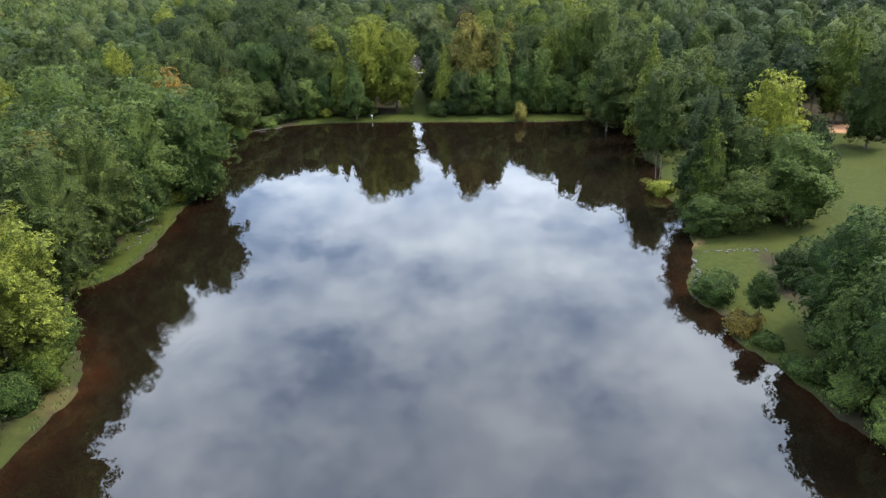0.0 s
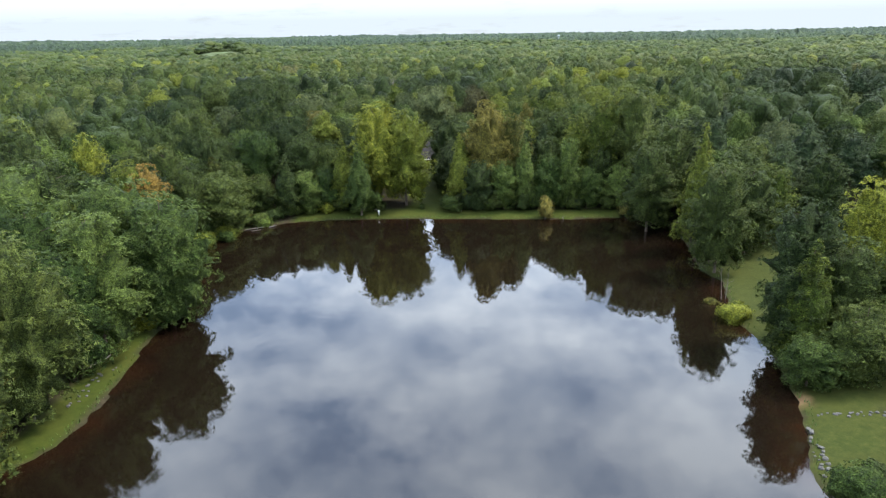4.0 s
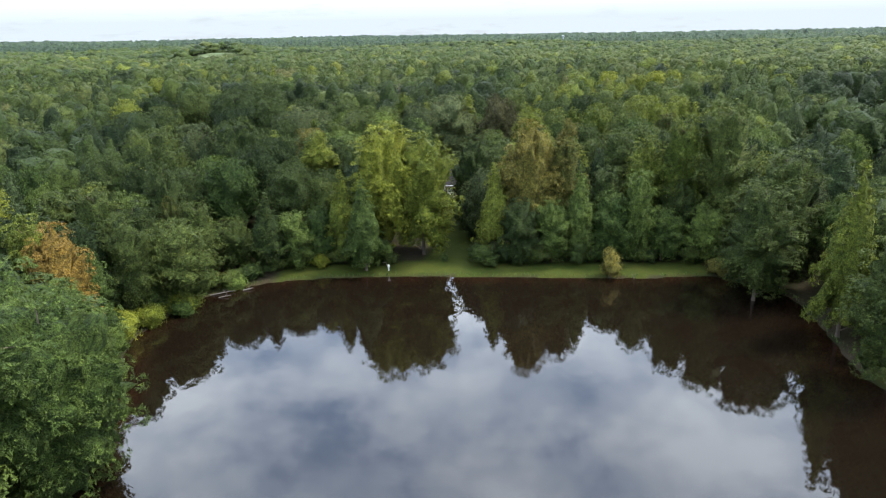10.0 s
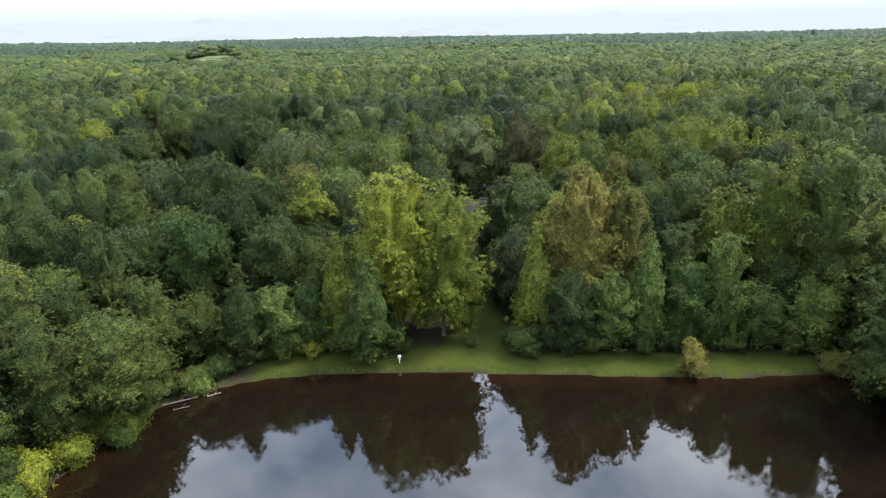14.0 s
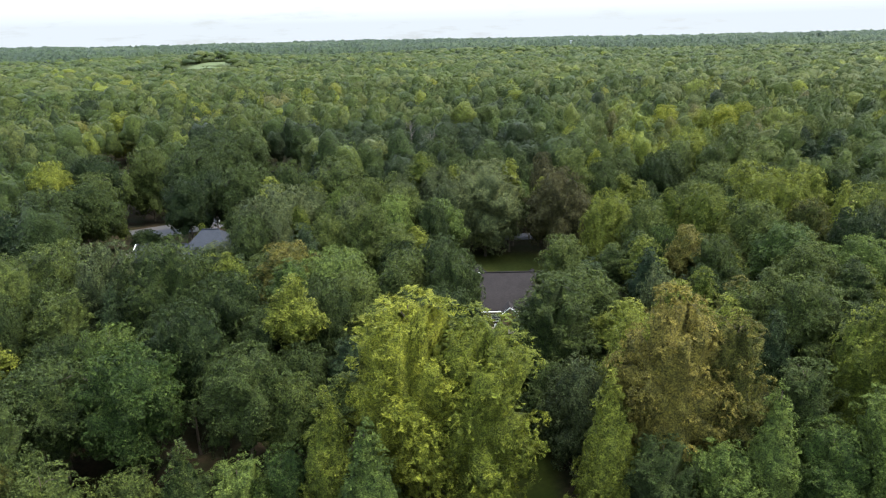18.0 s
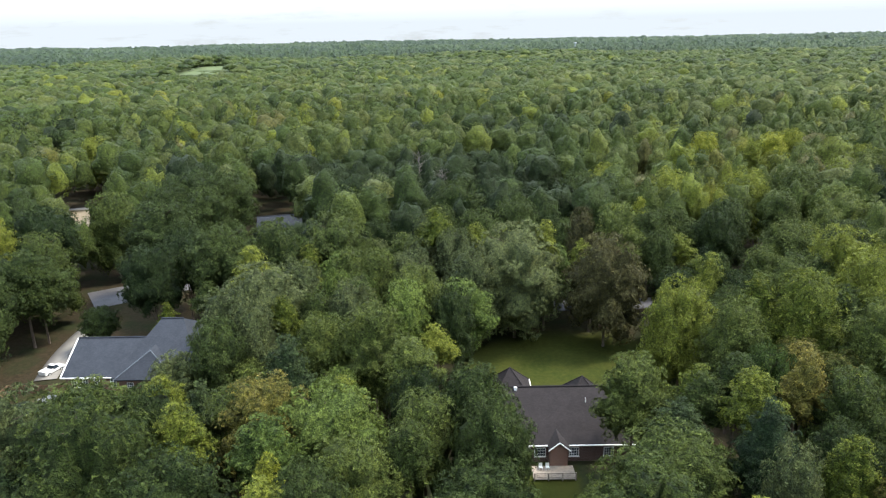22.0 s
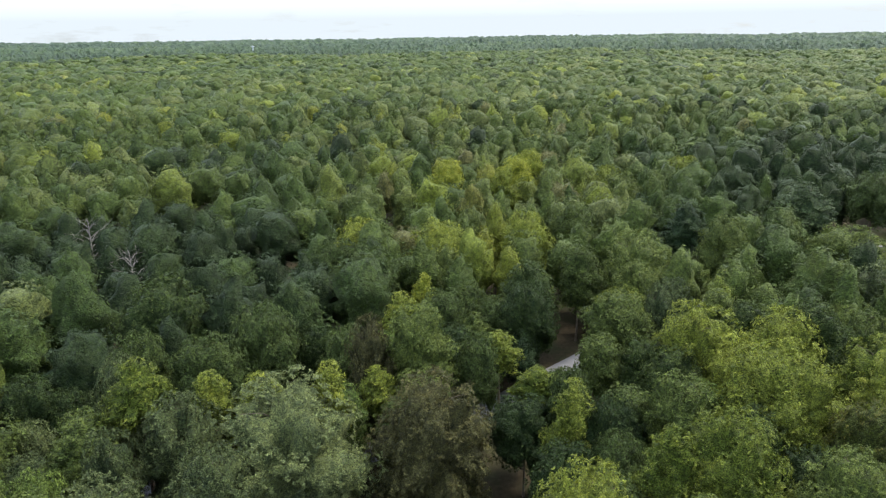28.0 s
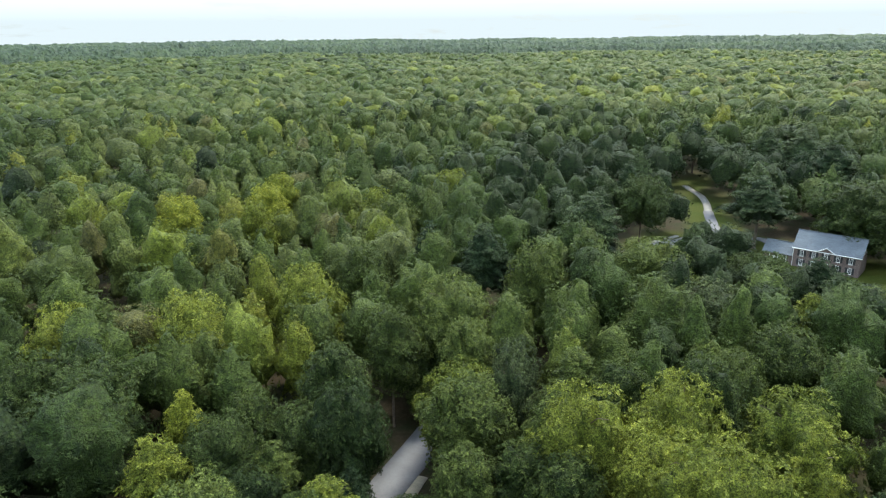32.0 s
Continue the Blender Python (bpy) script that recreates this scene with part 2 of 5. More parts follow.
def ground_material():
    n = Nodes("ground")
    p = n.place()
    a, b, c = n.noise(0.12, 5.0, 0.6, p), n.noise(1.1, 5.0, 0.65, p), n.noise(9.0, 3.0, 0.7, p)
    s = n.math("ADD", n.math("MULTIPLY", b, 0.6), n.math("MULTIPLY", c, 0.4))
    litter = n.ramp(s, (0.3, (0.0140, 0.0112, 0.0067)), (0.5, (0.0315, 0.0240, 0.0135)), (0.72, (0.0595, 0.0465, 0.0285)))
    litter = n.mix(n.ramp(a, (0.45, 0.0), (0.65, 0.7)), litter, (0.0154, 0.0270, 0.0083))
    lawn = n.ramp(s, (0.3, (0.0156, 0.0262, 0.0036)), (0.55, (0.0333, 0.0458, 0.0054)), (0.75, (0.0652, 0.0672, 0.0104)))
    lawn = n.mix(n.ramp(a, (0.4, 0.0), (0.7, 0.55)), lawn, (0.0556, 0.0538, 0.0099))
    clay = n.ramp(s, (0.3, (0.26, 0.12, 0.06)), (0.7, (0.45, 0.26, 0.15)))
    dry = n.ramp(s, (0.3, (0.1728, 0.1406, 0.0935)), (0.7, (0.3168, 0.2738, 0.2040)))
    col = n.mix(n.attr("grass"), litter, lawn)
    col = n.mix(n.attr("clay"), col, clay)
    col = n.mix(n.attr("dry"), col, dry)
    return n.end(col, 0.95, n.bump(s, 0.6, 0.12), spec=0.15)


def water_material():
    n = Nodes("pond_water")
    p = n.add("ShaderNodeMapping", {"Vector": n.place()})
    p.inputs["Scale"].default_value = (1.0, 0.55, 1.0)
    ripple = n.math("ADD", n.noise(0.5, 3.0, 0.55, p.outputs[0]), n.math("MULTIPLY", n.noise(3.2, 2.0, 0.5, p.outputs[0]), 0.16))
    calm = n.noise(0.03, 3.0, 0.5, n.place())
    ripple = n.math("MULTIPLY", ripple, n.ramp(calm, (0.38, 0.6), (0.62, 1.9)))
    silt = n.mix(n.math("MULTIPLY", n.attr("shallow"), n.ramp(n.noise(0.16, 4.0, 0.6, n.place()), (0.35, 0.1), (0.65, 1.0))),
                 (0.006, 0.0038, 0.0024), (0.036, 0.0125, 0.005))
    m = n.end(silt, 0.04, n.bump(ripple, 0.022, 0.3), ior=1.65, spec=0.5)
    b = [x for x in n.t.nodes if x.type == "BSDF_PRINCIPLED"][0]
    n.t.links.new(n.ramp(calm, (0.4, 0.02), (0.7, 0.06)), b.inputs["Roughness"])
    return m


def brick_material(name, tint):
    n = Nodes(name)
    w = n.t.nodes.new("ShaderNodeTexCoord").outputs["Object"]
    sp = n.add("ShaderNodeSeparateXYZ", {0: w})
    flat = n.add("ShaderNodeCombineXYZ", {0: n.math("ADD", sp.outputs[0], sp.outputs[1]), 1: sp.outputs[2]})
    b = n.t.nodes.new("ShaderNodeTexBrick")
    n.t.links.new(flat.outputs[0], b.inputs["Vector"])
    b.inputs["Scale"].default_value = 1.0
    b.inputs["Brick Width"].default_value, b.inputs["Row Height"].default_value = 0.22, 0.075
    b.inputs["Mortar Size"].default_value = 0.006
    b.inputs["Color1"].default_value = (*tint, 1)
    b.inputs["Color2"].default_value = (tint[0] * 0.6, tint[1] * 0.55, tint[2] * 0.55, 1)
    b.inputs["Mortar"].default_value = (0.3, 0.26, 0.22, 1)
    col = n.mix(0.35, b.outputs[0], n.ramp(n.noise(0.7, 4.0, 0.6, w), (0.3, tuple(t * 0.7 for t in tint)), (0.7, tint)))
    return n.end(col, 0.9, n.bump(b.outputs["Fac"], 0.3, -0.01))


def shingle_material(name, low, top):
    n = Nodes(name)
    w = n.t.nodes.new("ShaderNodeTexCoord").outputs["Object"]
    sp = n.add("ShaderNodeSeparateXYZ", {0: w})
    flat = n.add("ShaderNodeCombineXYZ", {0: n.math("ADD", sp.outputs[0], n.math("MULTIPLY", sp.outputs[1], 0.2)), 1: n.math("MULTIPLY", sp.outputs[2], 1.9)})
    b = n.t.nodes.new("ShaderNodeTexBrick")
    n.t.links.new(flat.outputs[0], b.inputs["Vector"])
    b.inputs["Scale"].default_value = 1.0
    b.inputs["Brick Width"].default_value, b.inputs["Row Height"].default_value = 0.33, 0.16
    b.inputs["Mortar Size"].default_value = 0.012
    b.inputs["Color1"].default_value, b.inputs["Color2"].default_value = (*top, 1), (*low, 1)
    b.inputs["Mortar"].default_value = (*[v * 0.6 for v in low], 1)
    col = n.mix(0.5, b.outputs[0], n.ramp(n.noise(0.5, 5.0, 0.6, w), (0.3, low), (0.7, top)))
    return n.end(col, 0.92, n.bump(b.outputs["Fac"], 0.35, -0.02), spec=0.3)


ground_mat, water_mat = ground_material(), water_material()
asphalt = plain("asphalt", (0.12, 0.12, 0.132), 0.85, 0.4, 0.25)
concrete = plain("concrete", (0.19, 0.18, 0.165), 0.85, 0.6, 0.2)
gravel = plain("gravel", (0.29, 0.25, 0.19), 0.95, 0.8, 0.3, bump=0.5)
brick_dark = brick_material("dark_brick", (0.1, 0.055, 0.045))
brick_red = brick_material("red_brick", (0.23, 0.125, 0.09))
brick_brown = brick_material("brown_brick", (0.17, 0.125, 0.115))
roof_brown = shingle_material("brown_shingles", (0.016, 0.0135, 0.014), (0.03, 0.0255, 0.0265))
roof_blue = shingle_material("slate_blue_shingles", (0.022, 0.026, 0.034), (0.04, 0.046, 0.058))
roof_grey = shingle_material("grey_shingles", (0.085, 0.098, 0.115), (0.135, 0.155, 0.18))
white = plain("white_paint", (0.78, 0.78, 0.76), 0.5, 1.0, 0.08, bump=0.05)
black = plain("black_paint", (0.02, 0.022, 0.025), 0.6, 1.0, 0.3, bump=0.05)
glass_n = Nodes("window_glass")
glass = glass_n.end((0.03, 0.04, 0.05), 0.05, ior=1.5)
plank = plain("weathered_planks", (0.3, 0.25, 0.2), 0.9, 2.0, 0.35, bump=0.4)
fence_wood = plain("fence_wood", (0.21, 0.13, 0.085), 0.9, 2.0, 0.35, bump=0.4)
stone = plain("stone", (0.08, 0.077, 0.07), 0.9, 1.2, 0.35, bump=0.6)
red_plastic = plain("red_plastic", (0.55, 0.03, 0.025), 0.4, 2.0, 0.2)
blue_plastic = plain("blue_tarp", (0.12, 0.3, 0.36), 0.5, 2.0, 0.2)
grey_cover = plain("grey_cover", (0.24, 0.25, 0.255), 0.6, 1.5, 0.3)
car_white = plain("white_car_paint", (0.72, 0.73, 0.74), 0.25, 1.0, 0.05, bump=0.0)
rubber = plain("rubber", (0.02, 0.02, 0.02), 0.85, 3.0, 0.3)
steel = plain("pale_steel", (0.46, 0.5, 0.53), 0.45, 0.3, 0.1, 0.0)

# ---- mesh helpers ----


def mesh_object(name, verts, faces, material, parent=None, label="", smooth=False, attrs=None):
    me = bpy.data.meshes.new(name)
    verts, faces = np.asarray(verts, dtype=np.float32), np.asarray(faces, dtype=np.int32)
    k = faces.shape[1]
    me.vertices.add(len(verts))
    me.vertices.foreach_set("co", verts.ravel())
    me.loops.add(faces.size)
    me.loops.foreach_set("vertex_index", faces.ravel())
    me.polygons.add(len(faces))
    me.polygons.foreach_set("loop_start", np.arange(0, faces.size, k, dtype=np.int32))
    for key, values in (attrs or {}).items():
        me.attributes.new(key, "FLOAT", "POINT").data.foreach_set("value", np.asarray(values, dtype=np.float32))
    me.update(calc_edges=True)
    me.polygons.foreach_set("use_smooth", [smooth] * len(faces) if isinstance(smooth, bool) else smooth)
    if material:
        me.materials.append(material)
    ob = new(name, me)
    if parent:
        ob.parent = parent
    if label:
        ob["label"] = label
    return ob


def part(name, bm, material, parent=None, label=""):
    me = bpy.data.meshes.new(name)
    bm.to_mesh(me)
    bm.free()
    me.materials.append(material)
    ob = new(name, me)
    ob.parent = parent
    if label:
        ob["label"] = label
    return ob


def block(bm, x0, x1, y0, y1, z0, z1, bevel=0.0):
    made = bmesh.ops.create_cube(bm, size=1.0)["verts"]
    bmesh.ops.transform(bm, verts=made, matrix=Matrix.Translation(((x0 + x1) / 2, (y0 + y1) / 2, (z0 + z1) / 2)) @ Matrix.Diagonal((x1 - x0, y1 - y0, z1 - z0, 1)))
    if bevel:
        edges = list({e for v in made for e in v.link_edges})
        bmesh.ops.bevel(bm, geom=edges, offset=bevel, segments=1, affect="EDGES")
    return bm


def blk(*a, **k):
    return block(bmesh.new(), *a, **k)


def tube(bm, a, b, ra, rb, sides=7):
    """A tapered rod from a to b."""
    a, b = Vector(a), Vector(b)
    q = (b - a).to_track_quat("Z", "Y").to_matrix()
    rings = []
    for c, r in ((a, ra), (b, rb)):
        rings.append([bm.verts.new(c + q @ Vector((r * math.cos(6.2832 * i / sides), r * math.sin(6.2832 * i / sides), 0))) for i in range(sides)])
    for i in range(sides):
        j = (i + 1) % sides
        bm.faces.new((rings[0][i], rings[0][j], rings[1][j], rings[1][i]))
    bm.faces.new(rings[1])
    bm.faces.new(rings[0][::-1])
    return bm


def thing(name, where, label, category, group="", turn=0.0):
    ob = new(name)
    ob.matrix_basis = Matrix.Translation(where) @ Matrix.Rotation(turn, 4, "Z")
    return tagged(ob, label, category, group)


# ---- the lie of the land ----
SHORE = [
    (-46, 20), (-45, 45), (-43.5, 58), (-43, 66), (-47, 74), (-56, 83), (-57.5, 89), (-52, 96), (-50.5, 106), (-52, 125),
    (-52, 138), (-55, 155), (-60.5, 170), (-59, 181), (-55, 191), (-42, 199), (-20, 200.5), (0, 199.3), (25, 197.5), (44, 197),
    (51, 186), (49, 168), (47, 156), (48.5, 150), (46.8, 143), (44.8, 136), (43.8, 129), (44.3, 122), (41.5, 107), (38.5, 98), (34.5, 87), (37.5, 80),
    (36, 75), (39, 67), (41, 58), (44, 50), (46, 20), (38, -6), (0, -14), (-38, -6),
]


def closed_curve(points, steps=7):
    p, out = np.array(points, float), []
    n = len(p)
    for i in range(n):
        a, b, c, d = p[i - 1], p[i], p[(i + 1) % n], p[(i + 2) % n]
        for s in range(steps):
            t = s / steps
            out.append(0.5 * (2 * b + (c - a) * t + (2 * a - 5 * b + 4 * c - d) * t * t + (3 * b - a - 3 * c + d) * t ** 3))
    return np.array(out)


shore = closed_curve(SHORE)


def shore_distance(x, y):
    """Metres from the water's edge; below zero over the water."""
    x, y = np.atleast_1d(np.asarray(x, float)), np.atleast_1d(np.asarray(y, float))
    best, inside = np.full(x.shape, 1e9), np.zeros(x.shape, bool)
    for i in range(len(shore)):
        (ax, ay), (bx, by) = shore[i - 1], shore[i]
        dx, dy = bx - ax, by - ay
        t = np.clip(((x - ax) * dx + (y - ay) * dy) / (dx * dx + dy * dy + 1e-9), 0, 1)
        best = np.minimum(best, np.hypot(x - ax - t * dx, y - ay - t * dy))
        if ay != by:
            inside ^= ((ay > y) != (by > y)) & (x < dx * (y - ay) / dy + ax)
    return np.where(inside, -best, best)


def ripple_noise(x, y, s, seed=0.0):
    """A cheap smooth noise of about -1 to 1."""
    return (np.sin(x * s + seed) * np.cos(y * s * 1.13 + 2 * seed) + 0.6 * np.sin((x * 0.8 + y * 0.6) * s * 2.1 + 3 * seed)
            + 0.4 * np.cos((y * 0.9 - x * 0.5) * s * 3.7 + seed)) / 2.0


def ground_height(x, y):
    d = shore_distance(x, y) + 0.25 * ripple_noise(np.asarray(x, float), np.asarray(y, float), 0.9)
    z = np.where(d < 0, np.maximum(d * 0.3, -1.6), 0.16 + 0.64 * (1 - np.exp(-np.maximum(d, 0) / 3.5)))
    return np.where(d < 0, z, z + 0.12 * ripple_noise(np.asarray(x, float), np.asarray(y, float), 0.06) * np.clip(d / 10, 0, 1))


def capsule(x, y, ax, ay, bx, by):
    dx, dy = bx - ax, by - ay
    t = np.clip(((x - ax) * dx + (y - ay) * dy) / (dx * dx + dy * dy + 1e-9), 0, 1)
    return np.hypot(x - ax - t * dx, y - ay - t * dy)


def soft(d, edge, width=1.5):
    return np.clip((edge - d) / width + 0.5, 0, 1)


def covers(x, y):
    """How far grass, bare clay and dry grass cover the ground."""
    x, y = np.asarray(x, float), np.asarray(y, float)
    w = 1.2 * ripple_noise(x, y, 0.35, 1.0)
    d = shore_distance(x, y)
    strip = soft(np.abs(d - 3.2) + w * 0.5, 4.2) * soft(np.abs(y - 200), 9) * soft(np.abs(x + 1), 43)
    lane = soft(capsule(x, y, -9.5, 204, -8.5, 262) + w * 0.6, 5.0)
    west = soft(np.abs(d - 2) + w, 3.4) * soft(np.abs(y - 110), 20) * (x < 0)
    west2 = 0.6 * soft(np.abs(d - 1) + w * 0.4, 2.2) * (x < 0) * (y < 90)
    east = 0.8 * soft(np.hypot((x - 86) / 46, (y - 128) / 58) * 40 + w + 6 * ripple_noise(x, y, 0.05, 2.0), 38) * (x > 0)
    east2 = 0.8 * soft(np.abs(d - 4) + w, 6) * soft(np.abs(y - 110), 48) * (x > 0)
    yard = soft(np.hypot((x - 2) / 22, (y - 298) / 17) * 18 + w, 18, 3) * 0.85
    yard3 = soft(np.hypot((x - 196) / 26, (y - 328) / 42) * 30 + w, 30, 3)
    yard4 = soft(capsule(x, y, 217, 349, 283, 390) + w, 9, 3)
    yard2 = 0.5 * soft(np.hypot(x + 92, y - 286) + w, 9, 2)
    cove = 0.4 * soft(np.hypot(x + 53, y - 196) + w, 6)
    grass = np.clip(np.maximum.reduce([strip, lane, west, west2, east, east2, yard, yard2, yard3, yard4, cove]), 0, 1)
    clay = np.maximum(soft(np.hypot((x - 106) / 9, (y - 180) / 5) * 7 + w, 7), 0.08 * soft(np.hypot(x + 44.5, y - 64) + w, 3.0))
    clay = np.maximum(clay, 0.5 * soft(np.hypot(x - 41, y - 105) + w, 1.0))
    dry = np.maximum(soft(np.hypot((x + 152) / 20, (y - 412) / 27) * 20 + w, 20), soft(np.hypot((x + 78) / 4, (y - 203) / 6) * 5 + w, 5))
    dry = np.maximum(dry, 0.5 * soft(np.hypot((x + 94) / 6, (y - 286) / 4) * 5 + w, 5))
    return grass * (d > 0), clay * (d > -1), dry


def spread(lo, hi, step, far, ratio=1.18):
    a = list(np.arange(lo, hi + 0.01, step))
    s, v = step, hi
    while v < far:
        s *= ratio
        v += s
        a.append(v)
    s, v = step, lo
    while v > -far:
        s *= ratio
        v -= s
        a.insert(0, v)
    return np.array(a)


gx, gy = spread(-78, 72, 1.25, 5200), spread(40, 212, 1.25, 5400)
gx = np.unique(np.round(np.concatenate([gx, np.arange(72, 130, 2.5), np.arange(-110, -78, 2.5), np.arange(130, 260, 7), np.arange(-190, -110, 7)]), 2))
gy = np.unique(np.round(np.concatenate([gy, np.arange(212, 330, 2.5), np.arange(330, 470, 6)]), 2))
mx, my = np.meshgrid(gx, gy)
fx, fy = mx.ravel(), my.ravel()
rows_n, cols_n = mx.shape
ids = np.arange(rows_n * cols_n).reshape(rows_n, cols_n)
quads = np.stack([ids[:-1, :-1], ids[:-1, 1:], ids[1:, 1:], ids[1:, :-1]], -1).reshape(-1, 4)
grass_w, clay_w, dry_w = covers(fx, fy)
ground = mesh_object("ground", np.stack([fx, fy, ground_height(fx, fy)], -1), quads, ground_mat, smooth=True,
                     attrs={"grass": grass_w, "clay": clay_w, "dry": dry_w})
tagged(ground, "leaf-littered woodland floor with mown grassy banks", "ground", kind="structure")

wx, wy = np.meshgrid(np.arange(-70, 64, 2.0), np.arange(-20, 206, 2.0))
wid = np.arange(wx.size).reshape(wx.shape)
wq = np.stack([wid[:-1, :-1], wid[:-1, 1:], wid[1:, 1:], wid[1:, :-1]], -1).reshape(-1, 4)
wd = shore_distance(wx.ravel(), wy.ravel())
keep = (wd[wq] < 1.6).any(1)
shallow = np.clip(1 + wd / 5.0, 0, 1) * (0.35 + 0.65 * np.clip(1 - np.hypot(wx.ravel() + 42, wy.ravel() - 66) / 22, 0, 1))
water = mesh_object("water", np.stack([wx.ravel(), wy.ravel(), np.zeros(wx.size)], -1), wq[keep], water_mat, smooth=True, attrs={"shallow": shallow})
tagged(water, "still dark brown pond water mirroring cloudy sky", "pond", kind="structure")


def ribbon(name, points, width, material, label, category, lift=0.06):
    """A road along a smooth line of points, with a shallow crown."""
    p, line = np.array(points, float), []
    for i in range(len(p) - 1):
        a, b, c, d = p[max(i - 1, 0)], p[i], p[i + 1], p[min(i + 2, len(p) - 1)]
        for s in range(12):
            t = s / 12
            line.append(0.5 * (2 * b + (c - a) * t + (2 * a - 5 * b + 4 * c - d) * t * t + (3 * b - a - 3 * c + d) * t ** 3))
    line = np.array(line + [p[-1]])
    way = np.gradient(line, axis=0)
    side = np.stack([-way[:, 1], way[:, 0]], -1) / (np.linalg.norm(way, axis=1)[:, None] + 1e-9)
    verts, n = [], len(line)
    for k, (off, up) in enumerate(((-0.5, -0.3), (-0.5, 0), (0, 0.05), (0.5, 0), (0.5, -0.3))):
        q = line + side * width * off
        verts.append(np.column_stack([q, np.maximum(ground_height(q[:, 0], q[:, 1]), 0.8) + lift + 0.08 + up]))
    ids2 = np.arange(5 * n).reshape(5, n)
    f2 = np.stack([ids2[:-1, :-1], ids2[:-1, 1:], ids2[1:, 1:], ids2[1:, :-1]], -1).reshape(-1, 4)
    return tagged(mesh_object(name, np.concatenate(verts), f2[:, ::-1], material, smooth=True), label, category, kind="structure")


ROAD = [(-100, 352), (-60, 347), (-20, 333), (20, 330), (54, 339), (100, 353), (138, 361), (176, 363), (206, 354), (217, 349)]
ribbon("road", ROAD, 6.0, asphalt, "grey asphalt lane winding through the woods", "road")
ribbon("driveway", [(244.5, 364), (256, 369), (267, 375.3), (275, 382), (283, 389)], 2.8, concrete, "pale concrete driveway climbing into the trees", "driveway", 0.1)
ribbon("driveway", [(244.3, 363.9), (232, 358), (220, 351), (217.5, 343), (219, 336), (213, 330)], 3.6, asphalt, "dark asphalt driveway beside the brick house", "driveway", 0.12)
ribbon("path", [(206, 359.5), (199, 361), (193, 363)], 1.6, concrete, "pale concrete path across the lawn", "path", 0.14)
ribbon("pavement", [(-112, 338), (-100, 346), (-86, 354), (-78, 346)], 13.0, asphalt, "grey asphalt turning circle under tall trees", "road", 0.03)
ribbon("driveway", [(-104, 330), (-103, 310), (-100, 296)], 4.0, concrete, "pale concrete drive to the brick house", "driveway", 0.12)
ribbon("path", [(-172, 436), (-160, 439), (-146, 441)], 3.5, concrete, "white gravel track past a dry field", "track", 0.1)
ribbon("verge", [(47, 331), (51, 334), (56, 336)], 2.2, gravel, "sandy verge along the asphalt lane", "verge", 0.0)

# ---- trees ----
rng = np.random.default_rng(7)
PHI = (1 + 5 ** 0.5) / 2
ICO_V = np.array([(-1, PHI, 0), (1, PHI, 0), (-1, -PHI, 0), (1, -PHI, 0), (0, -1, PHI), (0, 1, PHI), (0, -1, -PHI), (0, 1, -PHI), (PHI, 0, -1), (PHI, 0, 1), (-PHI, 0, -1), (-PHI, 0, 1)], float)
ICO_V /= np.linalg.norm(ICO_V[0])
ICO_F = [(0, 11, 5), (0, 5, 1), (0, 1, 7), (0, 7, 10), (0, 10, 11), (1, 5, 9), (5, 11, 4), (11, 10, 2), (10, 7, 6), (7, 1, 8),
         (3, 9, 4), (3, 4, 2), (3, 2, 6), (3, 6, 8), (3, 8, 9), (4, 9, 5), (2, 4, 11), (6, 2, 10), (8, 6, 7), (9, 8, 1)]


def finer(v, f):
    v, out, mid = [tuple(p) for p in v], [], {}

    def half(a, b):
        key = (min(a, b), max(a, b))
        if key not in mid:
            m = (np.array(v[a]) + np.array(v[b])) / 2
            v.append(tuple(m / np.linalg.norm(m)))
            mid[key] = len(v) - 1
        return mid[key]

    for a, b, c in f:
        d, e, g = half(a, b), half(b, c), half(c, a)
        out += [(a, d, g), (b, e, d), (c, g, e), (d, e, g)]
    return np.array(v), np.array(out)


BALL_V, BALL_F = finer(ICO_V, ICO_F)
FINE_V, FINE_F = finer(BALL_V, BALL_F)
SKIN_V, SKIN_F = finer(FINE_V, FINE_F)
ICO_F = np.array(ICO_F)


def profile(shape, u):
    """Half-width of a crown at the height u, 0 to 1."""
    if shape == "cone":
        return np.where(u < 0.12, 0.55 + 3.75 * u, 1.0 * np.clip(1 - (u - 0.12) / 0.88, 0, 1) ** 0.75)
    if shape == "pine":
        return np.where(u < 0.15, 0.6 + 2.6 * u, np.clip(1 - (u - 0.15) / 0.87, 0, 1) ** 0.62)
    if shape == "tall":
        return np.where(u < 0.3, 0.6 + 1.33 * u, np.clip(1 - (u - 0.3) / 0.72, 0, 1) ** 0.62)
    if shape == "wide":
        return np.sqrt(np.clip(1 - ((u - 0.42) / 0.6) ** 2, 0, 1))
    if shape == "full":
        return np.where(u < 0.35, 0.62 + 1.08 * u, np.clip(1 - (np.abs(u - 0.35) / 0.68) ** 2.3, 0, 1) ** 0.5)
    return np.where(u < 0.33, 0.6 + 1.2 * u, np.clip(1 - (np.abs(u - 0.33) / 0.7) ** 2.0, 0, 1) ** 0.55)


